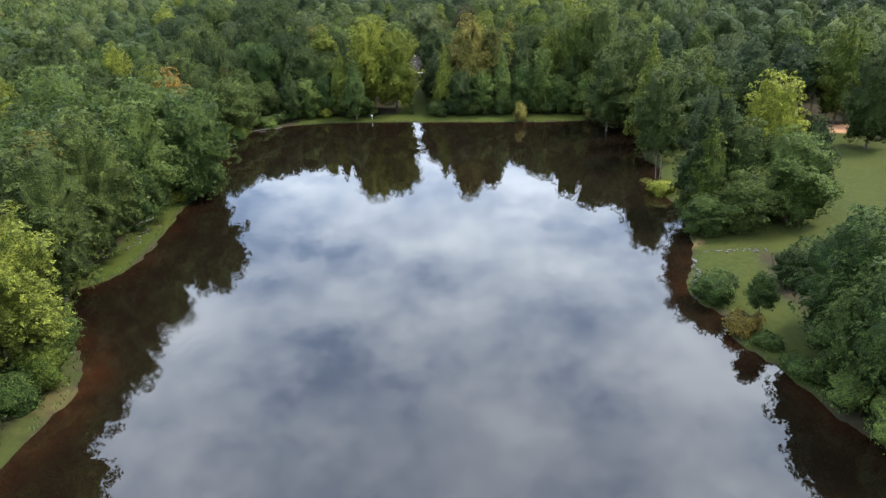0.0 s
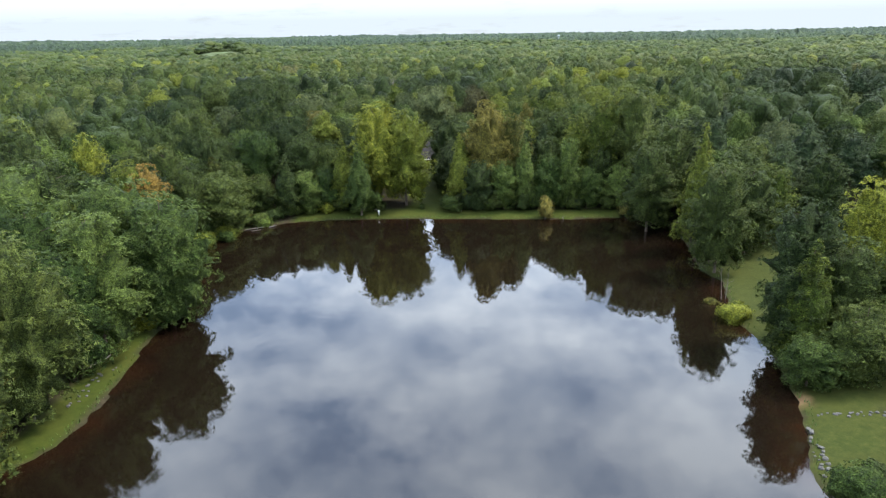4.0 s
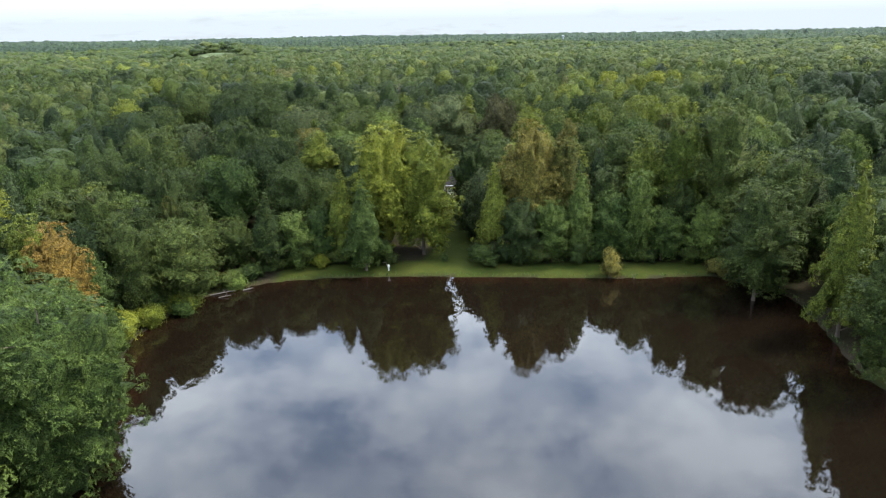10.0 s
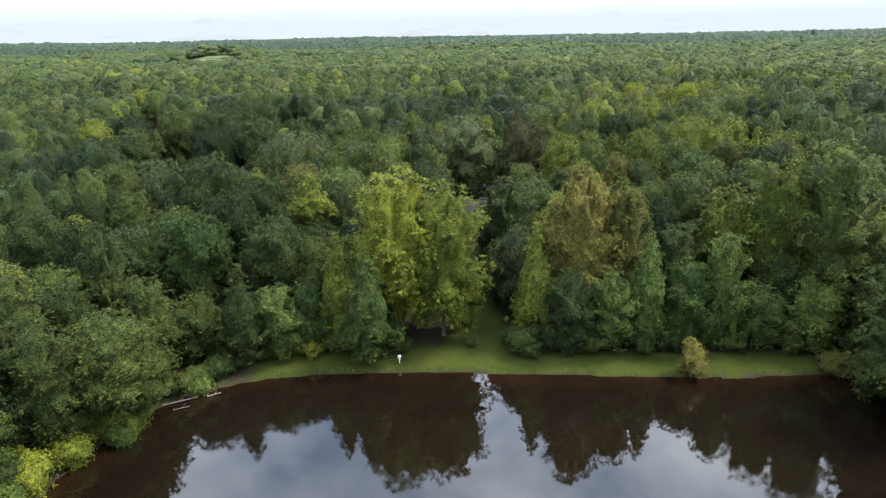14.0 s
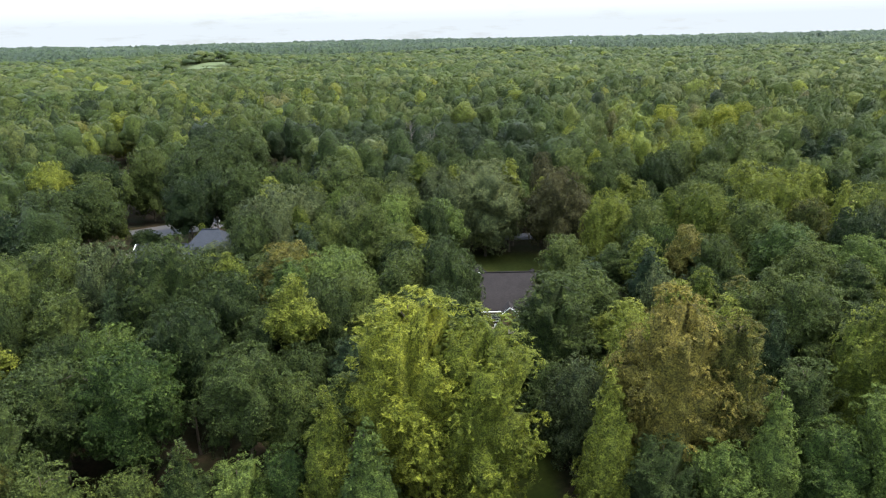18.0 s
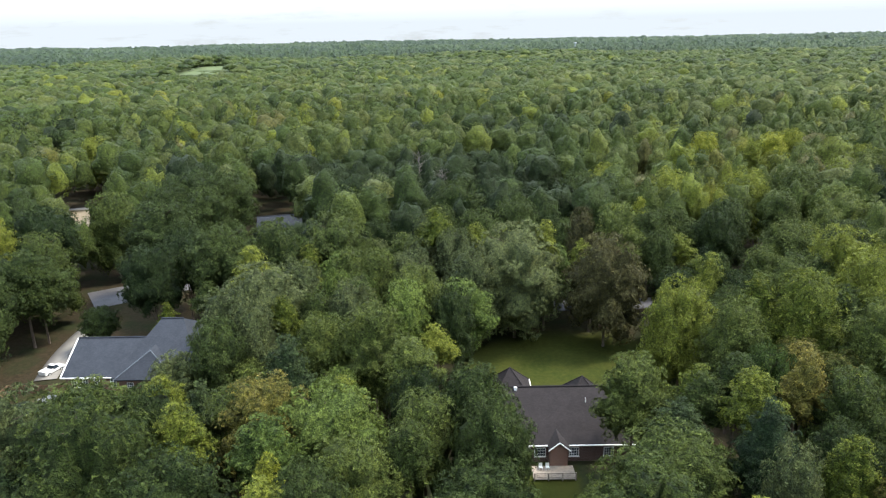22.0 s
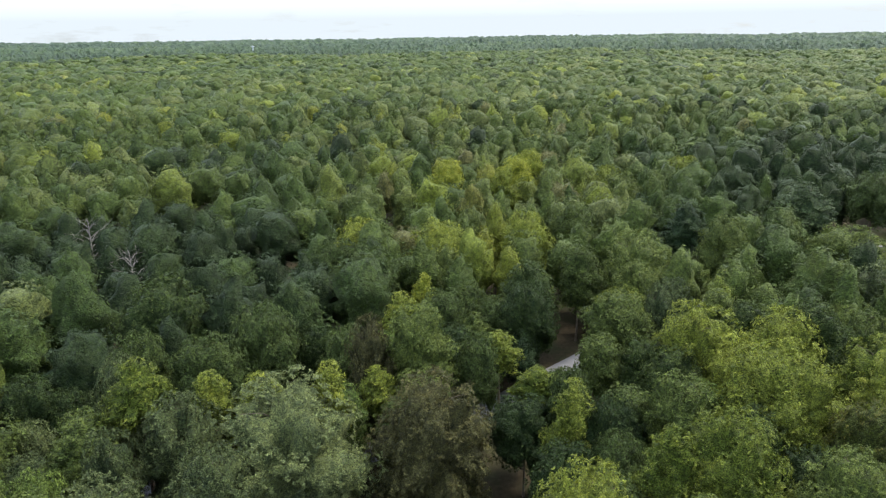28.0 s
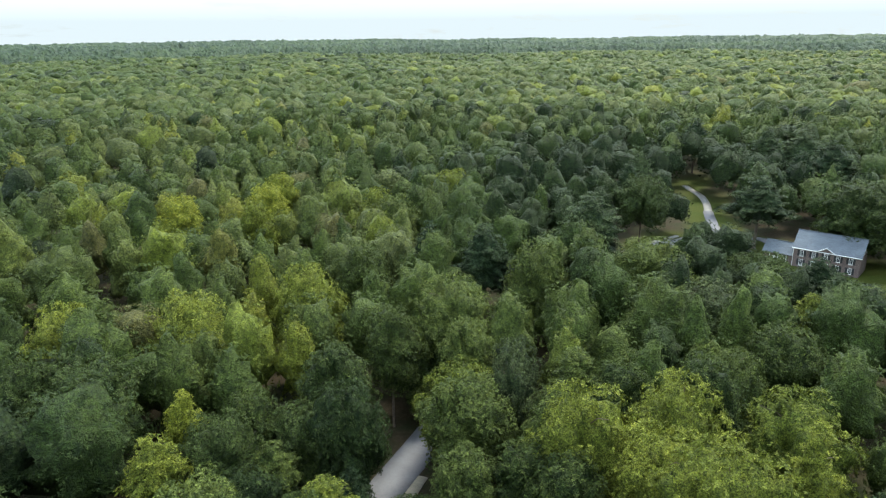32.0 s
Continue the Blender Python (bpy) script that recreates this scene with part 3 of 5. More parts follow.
def union_reach(way, c, lr, squash, least):
    """How far a crown's skin lies from its middle along each direction: the hull of its overlapping boughs."""
    flat = np.array([1.0, 1.0, 1.0 / squash])
    d, m = way * flat, c * flat
    best = least.copy()
    dd = (d * d).sum(1)
    for k in range(len(m)):
        b = d @ m[k]
        disc = b * b - dd * (m[k] @ m[k] - lr[k] ** 2)
        t = np.where(disc > 0, (b + np.sqrt(np.maximum(disc, 0))) / dd, 0)
        best = np.maximum(best, t)
    return best


def make_crown(r, shape, h, rad, low, lobes, leaves, leaf, ball=(None, None), core=0.86, rough=0.65, cut=-2.0, rag=0.1):
    """One dense skin over billowing boughs, with many leaf sprays outside. Gives vertices, triangles, bough centres, and 1 where it is solid."""
    bv, bf = (BALL_V, BALL_F) if ball[0] is None else ball
    span = h * (1 - low)
    mid = np.array([0, 0, h * low + span * 0.42])
    squash = {"pine": 0.5, "cone": 0.72, "wide": 0.78}.get(shape, 0.82)
    u = (np.arange(lobes) + r.uniform(0, 1, lobes)) / lobes
    u = 0.04 + 0.96 * u ** (0.85 if shape in ("round", "wide") else 1.15)
    p = profile(shape, u)
    ang = np.arange(lobes) * 2.39996 + r.uniform(-0.6, 0.6, lobes)
    lr = rad * (5.0 / lobes) ** 0.42 * r.uniform(0.36, 1.05, lobes) * np.clip(0.5 + 0.55 * p, 0.35, 1.05)
    if shape in ("pine", "cone"):
        lr *= 0.82
    dist = np.clip(p * rad - lr * 0.7, 0, None) * r.uniform(0.72, 1.2, lobes)
    c = np.stack([np.cos(ang) * dist, np.sin(ang) * dist, np.minimum(h * low + u * span, h - lr * squash * r.uniform(0.6, 1.3, lobes))], -1)
    c[-1, :2] *= 0.3
    way = bv * np.array([rad, rad, span * 0.5])
    way /= np.linalg.norm(way, axis=1, keepdims=True)
    least = 0.64 / np.sqrt((way[:, 0] ** 2 + way[:, 1] ** 2) / rad ** 2 + way[:, 2] ** 2 / (span * 0.5) ** 2)
    reach = union_reach(way, c - mid, lr, squash, least)
    inside = mid + way * (reach * (core + r.uniform(-rag, rag, len(bv))))[:, None]
    keep = bf[(bv[bf][:, :, 2].mean(1) > cut)]
    verts, faces, base = [inside], [keep], len(bv)
    n = 0
    if leaves:
        pick = r.choice(lobes, int(leaves * 2.2), p=lr ** 2 / np.sum(lr ** 2))
        d = r.normal(0, 1, (len(pick), 3))
        d[:, 2] += 0.45
        out = c[pick] - mid
        d += 0.6 * out / (np.linalg.norm(out, axis=1, keepdims=True) + 1e-6)
        d /= np.linalg.norm(d, axis=1, keepdims=True)
        pos = c[pick] + d * (lr[pick] * r.uniform(0.82, 1.22, len(pick)))[:, None] * np.array([1, 1, squash])
        near = np.linalg.norm((pos[:, None, :] - c[None]) / np.array([1, 1, squash]), axis=2) / lr[None]
        near[np.arange(len(pick)), pick] = 9
        good = np.nonzero(near.min(1) > 0.86)[0][:leaves]
        pos, d = pos[good], d[good]
        n = len(pos)
        whole = pos - mid
        whole /= np.linalg.norm(whole, axis=1, keepdims=True) + 1e-6
        nor = 0.75 * d + 0.35 * whole + np.array([0, 0, 0.35]) + r.normal(0, rough, (n, 3))
        nor /= np.linalg.norm(nor, axis=1, keepdims=True)
        t1 = np.cross(nor, r.normal(0, 1, (n, 3)))
        t1 /= np.linalg.norm(t1, axis=1, keepdims=True)
        t2 = np.cross(nor, t1)
        s = leaf * r.uniform(0.55, 1.35, (n, 1))
        drop = nor * s * r.uniform(-0.25, 0.25, (n, 1))
        tri = np.stack([pos + t1 * s * 0.62 + drop, pos - t1 * s * 0.42 + t2 * s * 0.5, pos - t1 * s * 0.42 - t2 * s * 0.5], 1)
        verts.append(tri.reshape(-1, 3))
        faces.append(np.arange(3 * n).reshape(n, 3) + base)
    return np.concatenate(verts), np.concatenate(faces), c, (np.arange(base + 3 * n) < len(bv)) * 1.0


def make_trunk(r, h, rad, low, centres, thick=0.26, bare=False):
    bm = bmesh.new()
    lean = r.uniform(-0.4, 0.4, 2)
    knots = [Vector((lean[0] * t * t, lean[1] * t * t, -0.6 + (h * 0.94 + 0.6) * t)) for t in (0, 0.06, 0.35, 0.7, 1.0)]
    size = [thick * 1.5, thick, thick * 0.8, thick * 0.45, 0.04]
    for a, b, ra, rb in zip(knots, knots[1:], size, size[1:]):
        tube(bm, a, b, ra, rb, 7)
    for c in centres[:: (1 if bare else 14)]:
        z = max(h * low * 0.75, c[2] - 0.55 * math.hypot(c[0], c[1]) - 0.4)
        t = z / h
        root = Vector((lean[0] * t * t, lean[1] * t * t, z))
        end = Vector(c)
        bend = root.lerp(end, 0.55) + Vector((0, 0, 0.5))
        tube(bm, root, bend, thick * 0.34, thick * 0.2, 5)
        tube(bm, bend, end, thick * 0.2, 0.025, 5)
        if bare:
            for _ in range(3):
                tip = end + Vector(r.uniform(-1, 1, 3)) * 1.6 + Vector((0, 0, 0.9))
                tube(bm, bend.lerp(end, r.uniform(0.2, 0.9)), tip, thick * 0.1, 0.015, 4)
    return bm


def proto(seed, shape, h, rad, low, lobes, leaves, leaf):
    r = np.random.default_rng(seed)
    v, f, c, solid = make_crown(r, shape, h, rad, low, lobes, leaves, leaf, (SKIN_V, SKIN_F))
    crown = bpy.data.meshes.new("crown")
    crown.from_pydata(v.tolist(), [], f.tolist())
    crown.attributes.new("solid", "FLOAT", "POINT").data.foreach_set("value", solid.astype(np.float32))
    crown.polygons.foreach_set("use_smooth", solid[f[:, 0]] > 0.5)
    crown.materials.append(LEAVES["oak"])
    bm = make_trunk(r, h, rad, low, c)
    trunk = bpy.data.meshes.new("trunk")
    bm.to_mesh(trunk)
    bm.free()
    trunk.materials.append(bark)
    return crown, trunk, h, rad


PROTO = {
    "round": [proto(11 + i, "round", 22, 5.6, 0.34, 64, 3000, 0.52) for i in range(4)],
    "low": [proto(31 + i, "full", 16, 5.6, 0.04, 66, 3000, 0.5) for i in range(3)],
    "wide": [proto(41 + i, "wide", 20, 7.5, 0.36, 80, 3600, 0.6) for i in range(4)],
    "broad": [proto(101 + i, "wide", 20, 7.5, 0.1, 96, 3900, 0.58) for i in range(3)],
    "cone": [proto(51 + i, "cone", 20, 4.6, 0.05, 70, 2800, 0.46) for i in range(3)],
    "tall": [proto(61 + i, "tall", 25, 4.8, 0.36, 64, 2900, 0.5) for i in range(4)],
    "high": [proto(81 + i, "full", 25, 5.6, 0.06, 76, 3400, 0.54) for i in range(3)],
    "slim": [proto(121 + i, "tall", 25, 3.4, 0.6, 36, 1500, 0.46) for i in range(3)],
    "pine": [proto(71 + i, "pine", 23, 5.2, 0.36, 70, 2800, 0.46) for i in range(3)],
}
# kind: shape in the woods, shape on a bank, leaves, name, label
KINDS = {
    "oak": ("round", "low", "oak", "broadleaf_tree", "mid-green broadleaf tree with a rounded leafy crown"),
    "grey": ("broad", "low", "grey", "oak_tree", "grey-green oak with a broad dusty-looking crown"),
    "dark": ("wide", "low", "dark", "broadleaf_tree", "dark green broadleaf tree with a dense shady crown"),
    "lime": ("tall", "low", "lime", "poplar_tree", "yellowish green poplar with a tall loose crown"),
    "limec": ("cone", "cone", "lime", "sweetgum_tree", "lime green sweetgum with a pointed crown"),
    "oakc": ("cone", "cone", "willow", "sweetgum_tree", "fresh green sweetgum with a pointed crown at the water"),
    "cone": ("cone", "cone", "oak", "cedar_tree", "dark green pointed tree at the edge of the pond"),
    "yellow": ("round", "low", "yellow", "poplar_tree", "tall yellow-green tree turning gold at its top"),
    "rust": ("round", "low", "rust", "oak_tree", "brownish oak with a rust-tinged early autumn crown"),
    "brown": ("broad", "low", "brown", "oak_tree", "dull brown oak thinning towards autumn"),
    "orange": ("round", "low", "orange", "maple_tree", "small maple turning orange among green trees"),
    "pine": ("pine", "pine", "pine", "pine_tree", "dark blue-green pine with layered needle boughs"),
    "vine": ("round", "low", "vine", "broadleaf_tree", "bright green tree hung with climbing vines"),
    "willow": ("wide", "low", "willow", "willow_oak", "spreading willow oak with fine green leaves over the bank"),
    "small": ("round", "round", "willow", "sapling", "slim young tree with sparse green leaves"),
}
taken = []


def plant(kind, x, y, top, r, bank, group):
    in_wood, on_bank, leaves, name, label = KINDS[kind]
    shape = on_bank if bank else in_wood
    options = PROTO["high" if shape == "low" and top > 3.3 * r else shape]
    if r > options[0][3] * 1.2 and shape in ("tall", "round", "cone"):
        options = PROTO["broad"]
    if r < 4.3 and not bank and shape in ("tall", "round", "cone") and top > 4.2 * r:
        options = PROTO["slim"]
    crown, trunk, h, rad = options[rng.integers(len(options))]
    z = float(ground_height(x, y)[0])
    z = max(z, 0.1)
    tree = thing(name, (x, y, z), label, "tree", group)
    s = r / rad * (1.2 if shape == "cone" else 1.08 if bank else 1.0)
    tree.matrix_basis = Matrix.Translation((x, y, z - 0.1)) @ Matrix.Rotation(rng.uniform(0, 6.28), 4, "Z") @ Matrix.Diagonal((s, s * rng.uniform(0.92, 1.08), (top - z) / h, 1))
    a, b = new("crown", crown), new("trunk", trunk)
    a.parent = b.parent = tree
    a.material_slots[0].link = "OBJECT"
    a.material_slots[0].material = LEAVES[leaves]
    taken.append((x, y, r))
    return tree


bare_bm = make_trunk(np.random.default_rng(5), 20, 4.5, 0.35, make_crown(np.random.default_rng(5), "round", 20, 4.5, 0.35, 26, 40, 0.5)[2], 0.3, True)
bare_mesh = bpy.data.meshes.new("bare_tree")
bare_bm.to_mesh(bare_mesh)
bare_bm.free()
bare_mesh.materials.append(dead_wood)


def plant_bare(x, y, top, r):
    ob = new("dead_tree", bare_mesh)
    ob.matrix_basis = Matrix.Translation((x, y, 0.7)) @ Matrix.Rotation(rng.uniform(0, 6.28), 4, "Z") @ Matrix.Diagonal((r / 4.5, r / 4.5, (top - 0.8) / 20, 1))
    tagged(ob, "leafless pale grey dead tree among green woods", "tree", "dead trees")
    taken.append((x, y, r * 0.7))


NORTH_BANK = [
    ("cone", -58.6, 187.5, 15.6, 5.8), ("rust", -63.4, 200, 17.1, 2.4), ("pine", -69.5, 222, 16.2, 3.9),
    ("oak", -67.3, 193, 18, 5.2), ("oak", -53.8, 205, 11.5, 4.6), ("cone", -45.8, 203.2, 17.1, 4.1),
    ("willow", -41, 206, 12.4, 4.4), ("limec", -31.5, 208, 20.3, 4), ("oakc", -26.5, 203, 19.4, 4.2), ("willow", -36.5, 207.5, 12.5, 3.8),
    ("yellow", -15, 212, 26.8, 7), ("yellow", -22.4, 213.5, 29, 7.8), ("limec", -0.2, 209.5, 21.1, 4.3),
    ("rust", 7.5, 213, 28.9, 5.8), ("rust", 14.6, 214, 25.5, 4.6), ("oakc", 17, 207, 20.8, 3.8), ("dark", 5.0, 206, 14.4, 4.4),
    ("vine", 11.5, 206, 13.8, 4), ("vine", 23.8, 207, 14.8, 4.6), ("vine", 28.6, 206.5, 19.8, 4), ("vine", 33.9, 206, 12, 4.3),
    ("vine", 42.5, 206, 13.2, 5.4), ("oak", 38.2, 209, 17, 4), ("cone", 50.2, 202.5, 20.2, 5), ("dark", 57, 205, 16.3, 4.8),
    ("oak", -2.6, 235, 22.7, 6.3), ("dark", -3.8, 226, 13.4, 4), ("lime", 19.2, 228, 21.8, 5),
    ("lime", 33.1, 218, 24.4, 4.9), ("lime", 39.4, 213.5, 29.6, 5.6), ("oak", 47.2, 211, 32.6, 7), ("dark", 24, 215, 19, 4.5),
]
NORTH_WOOD = [
    ("oak", 30, 227, 25, 6.0), ("dark", 63, 209, 24, 7), ("lime", 12, 226, 25, 5.2), ("limec", -39.3, 230, 25.4, 3.5), ("willow", -37.2, 252.1, 22, 7.1),
    ("dark", -51.1, 237.3, 23, 5.9), ("oak", -61.5, 242, 27, 7.6), ("grey", -73, 247, 25.5, 7), ("oak", -84.6, 252, 24, 7.7),
    ("dark", -84, 312, 23, 6), ("dark", -70, 316, 26, 7.5), ("oak", -60.5, 322, 25, 7), ("grey", -54.9, 292, 25, 8.2), ("oak", -75.5, 236, 21, 5.5),
    ("oak", -67.5, 253.6, 23, 6.7), ("rust", -45.1, 253.7, 23, 6.3), ("grey", -58.4, 282.7, 24, 6.2),
    ("oak", -33.9, 274.6, 24, 5.8), ("yellow", -41.6, 240.8, 21, 2.4), ("oak", -33, 242.6, 21, 5.7),
    ("oak", -19.2, 256.4, 23, 5), ("oak", -26.8, 246.8, 21, 3.4), ("oak", 3.6, 263.6, 20.5, 5.2),
]
EAST_WOOD = [
    ("lime", 16.8, 283.7, 24, 6.2), ("lime", 15.7, 254.4, 23, 4), ("oak", 3.2, 245.5, 20, 7.5),
    ("oak", -4.5, 242.9, 15, 3.7), ("grey", 14, 239.9, 22, 3.5), ("rust", 23.1, 256.7, 24, 3.2),
    ("oak", 21.8, 274.6, 24, 4.7), ("oak", 54.5, 325.5, 22, 6.2), ("lime", 57.6, 309.4, 25, 7.3),
    ("lime", 67.9, 301.8, 25, 6.3), ("oak", 43.1, 273, 24, 5.7), ("oak", 27.8, 253.6, 23, 4.9),
    ("rust", 25.7, 238.7, 21, 3.5), ("oak", 40.3, 247.5, 23, 5.4), ("dark", -91.2, 364.6, 27, 15),
    ("dark", -92, 339.9, 26, 8.6), ("dark", -114, 301, 23, 7.5), ("dark", -108.5, 313, 20, 6), ("oak", -113, 323, 23, 7.2), ("dark", -120, 337, 25, 8), ("oak", -112, 355, 25, 7), ("dark", -84, 332, 22, 5.5), ("dark", -108.6, 293.5, 19, 5.2), ("pine", -113.5, 285, 22, 6.6), ("oak", -110.5, 311, 22, 6.2), ("dark", -94.5, 309, 10.5, 4), ("lime", -127.3, 328.2, 25, 6.7),
    ("lime", -170.8, 466.3, 25, 7.7), ("limec", -24.9, 328, 26, 4), ("grey", -8.3, 312.4, 26, 10.1),
    ("brown", 9.5, 307.6, 25, 7.6), ("oak", 16.1, 327.5, 26, 5.9),
]
MIDDLE_WOOD = [
    ("grey", -53.5, 277.5, 24, 4.9), ("oak", -47.7, 328.7, 25, 9.1), ("lime", -60.9, 306.4, 24, 5.7),
    ("oak", -28.1, 293.3, 24, 5.6), ("oak", -42.1, 276.6, 22, 4.4), ("limec", -49.8, 284.9, 22, 2.2),
    ("grey", -38.8, 288.9, 23, 5.4), ("oak", -49.6, 258.2, 20, 5.4), ("oak", -20, 262.8, 19, 4.2),
    ("lime", -36.3, 259, 20, 5.4), ("oak", -71.6, 260, 16, 5.6), ("lime", -62.6, 264.2, 18, 5.1),
    ("lime", 36.6, 283.1, 25, 6.8), ("lime", 29.6, 285.9, 24, 5.2),
    ("oak", 16.5, 260.7, 22, 3.7), ("rust", 26.4, 263.8, 22, 3.5), ("oak", 11.3, 259, 20, 4),
]
OAK_GROVE = [
    ("brown", 8.6, 329.4, 25, 4.2), ("lime", -1.7, 315.9, 26, 3.1), ("oak", -19.3, 362, 25, 8.8),
    ("limec", 53.9, 291.1, 26, 6.3), ("limec", 67.4, 286.2, 25, 5.4), ("oak", 74.1, 301.5, 25, 5.7),
    ("oak", 46.6, 265.6, 21, 5.9), ("grey", 17.3, 289.9, 16, 3.6), ("dark", 41.5, 335.4, 23, 5.6),
    ("oak", -28.2, 299.9, 21, 5.3), ("oak", -42.2, 310.7, 22, 4.5), ("bare", -24, 396.6, 22, 5.7),
    ("bare", -32.6, 427.6, 23, 6.5), ("dark", -5.6, 341.2, 25, 5.9), ("dark", 15.7, 370.7, 25, 6.1),
    ("dark", 24.5, 308.8, 17, 5.2), ("yellow", 112, 446, 26, 6.4), ("lime", 120, 412, 25, 6),
]
EAST_TURN = [
    ("dark", 21.1, 366.3, 24, 7.6), ("yellow", 27.9, 351.8, 22, 2.9), ("lime", 43.8, 378.4, 24, 7.7),
    ("yellow", 76, 440, 26, 6.5), ("yellow", 100, 436, 26, 6.2), ("yellow", 88, 424, 25, 5.8), ("oak", 116.2, 400.8, 25, 6.8), ("pine", 108.8, 364.7, 25, 8.2),
    ("pine", 105.4, 378.7, 24, 6.6), ("pine", 143.8, 357.4, 27, 10.8), ("dark", 176.7, 359.3, 26, 8.2),
    ("lime", 64.2, 372.3, 25, 6.8), ("oak", 80.6, 375, 25, 5.8), ("oak", 78.9, 349.2, 24, 8.6),
    ("oak", 48.2, 345.4, 23, 5.7), ("oak", 63.2, 349.1, 23, 5.1), ("grey", 70, 329.1, 21, 4.7),
    ("oak", 71.6, 319.2, 22, 4.1), ("oak", 71.7, 312.1, 22, 5.1), ("grey", 114.4, 314.5, 21, 7.9),
    ("oak", 129, 334.8, 22, 9.9), ("pine", 141.3, 299.1, 19, 6.8), ("pine", 163.5, 307.6, 15, 6.4), ("dark", 152, 316, 17, 6), ("oak", 156, 323, 14.5, 5.4), ("oak", 101.9, 299.2, 21, 7.2),
    ("lime", 122.3, 300, 20, 5.1),
]
ROAD_BEND = [
    ("dark", 47.5, 342.5, 14, 4.2), ("dark", 69.5, 350.5, 12, 4), ("oak", 66.5, 345.5, 8.5, 2.6), ("oak", 75, 347, 14, 4),
    ("oak", 85.8, 300.9, 22, 4.4), ("lime", 57.9, 299.6, 23, 7.3), ("lime", 75.7, 290.2, 23, 7.9),
    ("oak", 57.6, 315, 21, 3.6), ("oak", 50.2, 307.2, 20, 4.8), ("pine", 37.3, 330, 15, 4.1),
    ("pine", 266, 330, 28, 12), ("pine", 284, 344, 29, 12), ("pine", 208, 335.8, 24, 11.1), ("oak", 212.7, 308.6, 25, 11.9),
    ("oak", 106, 349.1, 24, 7), ("yellow", 152.8, 412.2, 25, 8), ("oak", 35.6, 348.3, 20, 4.6),
    ("lime", 27.4, 390.1, 24, 6), ("dark", 39.3, 342.3, 18, 5.7),
    ("pine", 206, 378, 24, 7.5), ("pine", 256, 337, 25, 8.5), ("pine", 300, 362, 27, 10), ("pine", 313, 398, 27, 10), ("pine", 296, 403, 26, 9), ("pine", 237, 340, 23, 6.5), ("pine", 222, 382, 25, 7.5),
]
WEST_BANK = [
    ("oak", -54, 46, 25, 6.5), ("oak", -57, 57, 25, 6), ("oak", -53, 33, 25, 6.5),
    ("willow", -51.3, 135, 22.3, 8), ("willow", -61.8, 142, 23.4, 8.9), ("willow", -78.9, 140, 25.8, 9.9),
    ("willow", -71.6, 120, 21.3, 6.8), ("willow", -58.1, 115, 19.3, 6.6), ("willow", -69.2, 128, 22.5, 7.1),
    ("willow", -73.6, 112, 20.9, 6.9), ("willow", -56, 121, 23, 6.4), ("lime", -65.8, 102, 16.7, 6.5),
    ("oak", -56.4, 102, 25, 6.8), ("oak", -55.5, 88, 24, 6.6), ("lime", -51.5, 67, 25, 7.5),
    ("oak", -96.5, 170, 29.6, 10.1), ("oak", -84.6, 160, 24.2, 7.7), ("yellow", -82.4, 175, 26.8, 4.2),
    ("orange", -64.4, 162, 22.3, 4.3), ("oak", -63.7, 180, 18.9, 4.4), ("oak", -73.5, 170, 22.6, 6.2),
    ("oak", -101.7, 160, 23.2, 7.8),
]
EAST_BANK = [
    ("willow", 47.5, 57, 24, 7.5), ("oak", 53, 38, 25, 7.5),
    ("oak", 48.6, 154, 22.6, 5.8), ("limec", 50, 169, 28, 4.4), ("oak", 44, 185, 22, 6), ("oak", 51, 192.5, 26, 6.8), ("oak", 58.5, 164, 20, 5.5),
    ("dark", 48, 120.5, 23.2, 5.4), ("oak", 44.6, 115.5, 15, 4.4), ("yellow", 60, 124, 25.4, 6.2), ("limec", 45.5, 114, 19.2, 4), ("willow", 59.7, 113, 17, 6.4),
    ("willow", 43.6, 108.5, 7.6, 3.6), ("oak", 50.9, 110, 11.8, 5.2), ("oak", 52, 117, 18.5, 5.2), ("dark", 67, 122, 17.5, 4.2),
    ("willow", 48, 71, 18.5, 6.2), ("willow", 53.5, 74, 16, 6), ("dark", 49.2, 88, 7, 2.6), ("willow", 43.6, 64, 11.8, 3.8), ("small", 39.6, 77, 8.2, 1.8),
    ("pine", 94.3, 190, 22, 6.8), ("pine", 71.7, 190, 22, 6.8), ("lime", 106.4, 186, 28.1, 6.5),
    ("oak", 100.5, 160, 26, 6), ("pine", 85.6, 196, 24, 7.4), ("pine", 64, 200, 25, 6.5), ("lime", 66, 171, 19, 5), ("pine", 73, 181, 22, 6), ("oak", 63.5, 179, 21, 5.5), ("oak", 79, 173, 20, 5.5), ("oak", 68, 186, 22, 6),
]
for places, bank, group in ((NORTH_BANK, True, "trees on the north bank"), (WEST_BANK, True, "trees on the west bank"), (EAST_BANK, True, "trees on the east bank"),
                            (NORTH_WOOD, False, "trees of the north wood"), (EAST_WOOD, False, "trees of the east wood"), (MIDDLE_WOOD, False, "trees round the houses"),
                            (OAK_GROVE, False, "trees of the oak grove"), (EAST_TURN, False, "trees along the lane"), (ROAD_BEND, False, "trees by the lane's bend")):
    for kind, x, y, top, r in places:
        if kind == "bare":
            plant_bare(x, y, top, r)
        elif r > 12.5:
            # a stand of like trees, seen as one from afar
            for a in range(4):
                plant(kind, x + r * 0.5 * math.cos(a * 1.57 + 0.5), y + r * 0.5 * math.sin(a * 1.57 + 0.5), top - a * 0.6, r * 0.5, bank, group)
        else:
            plant(kind, x, y, top, r, bank, group)

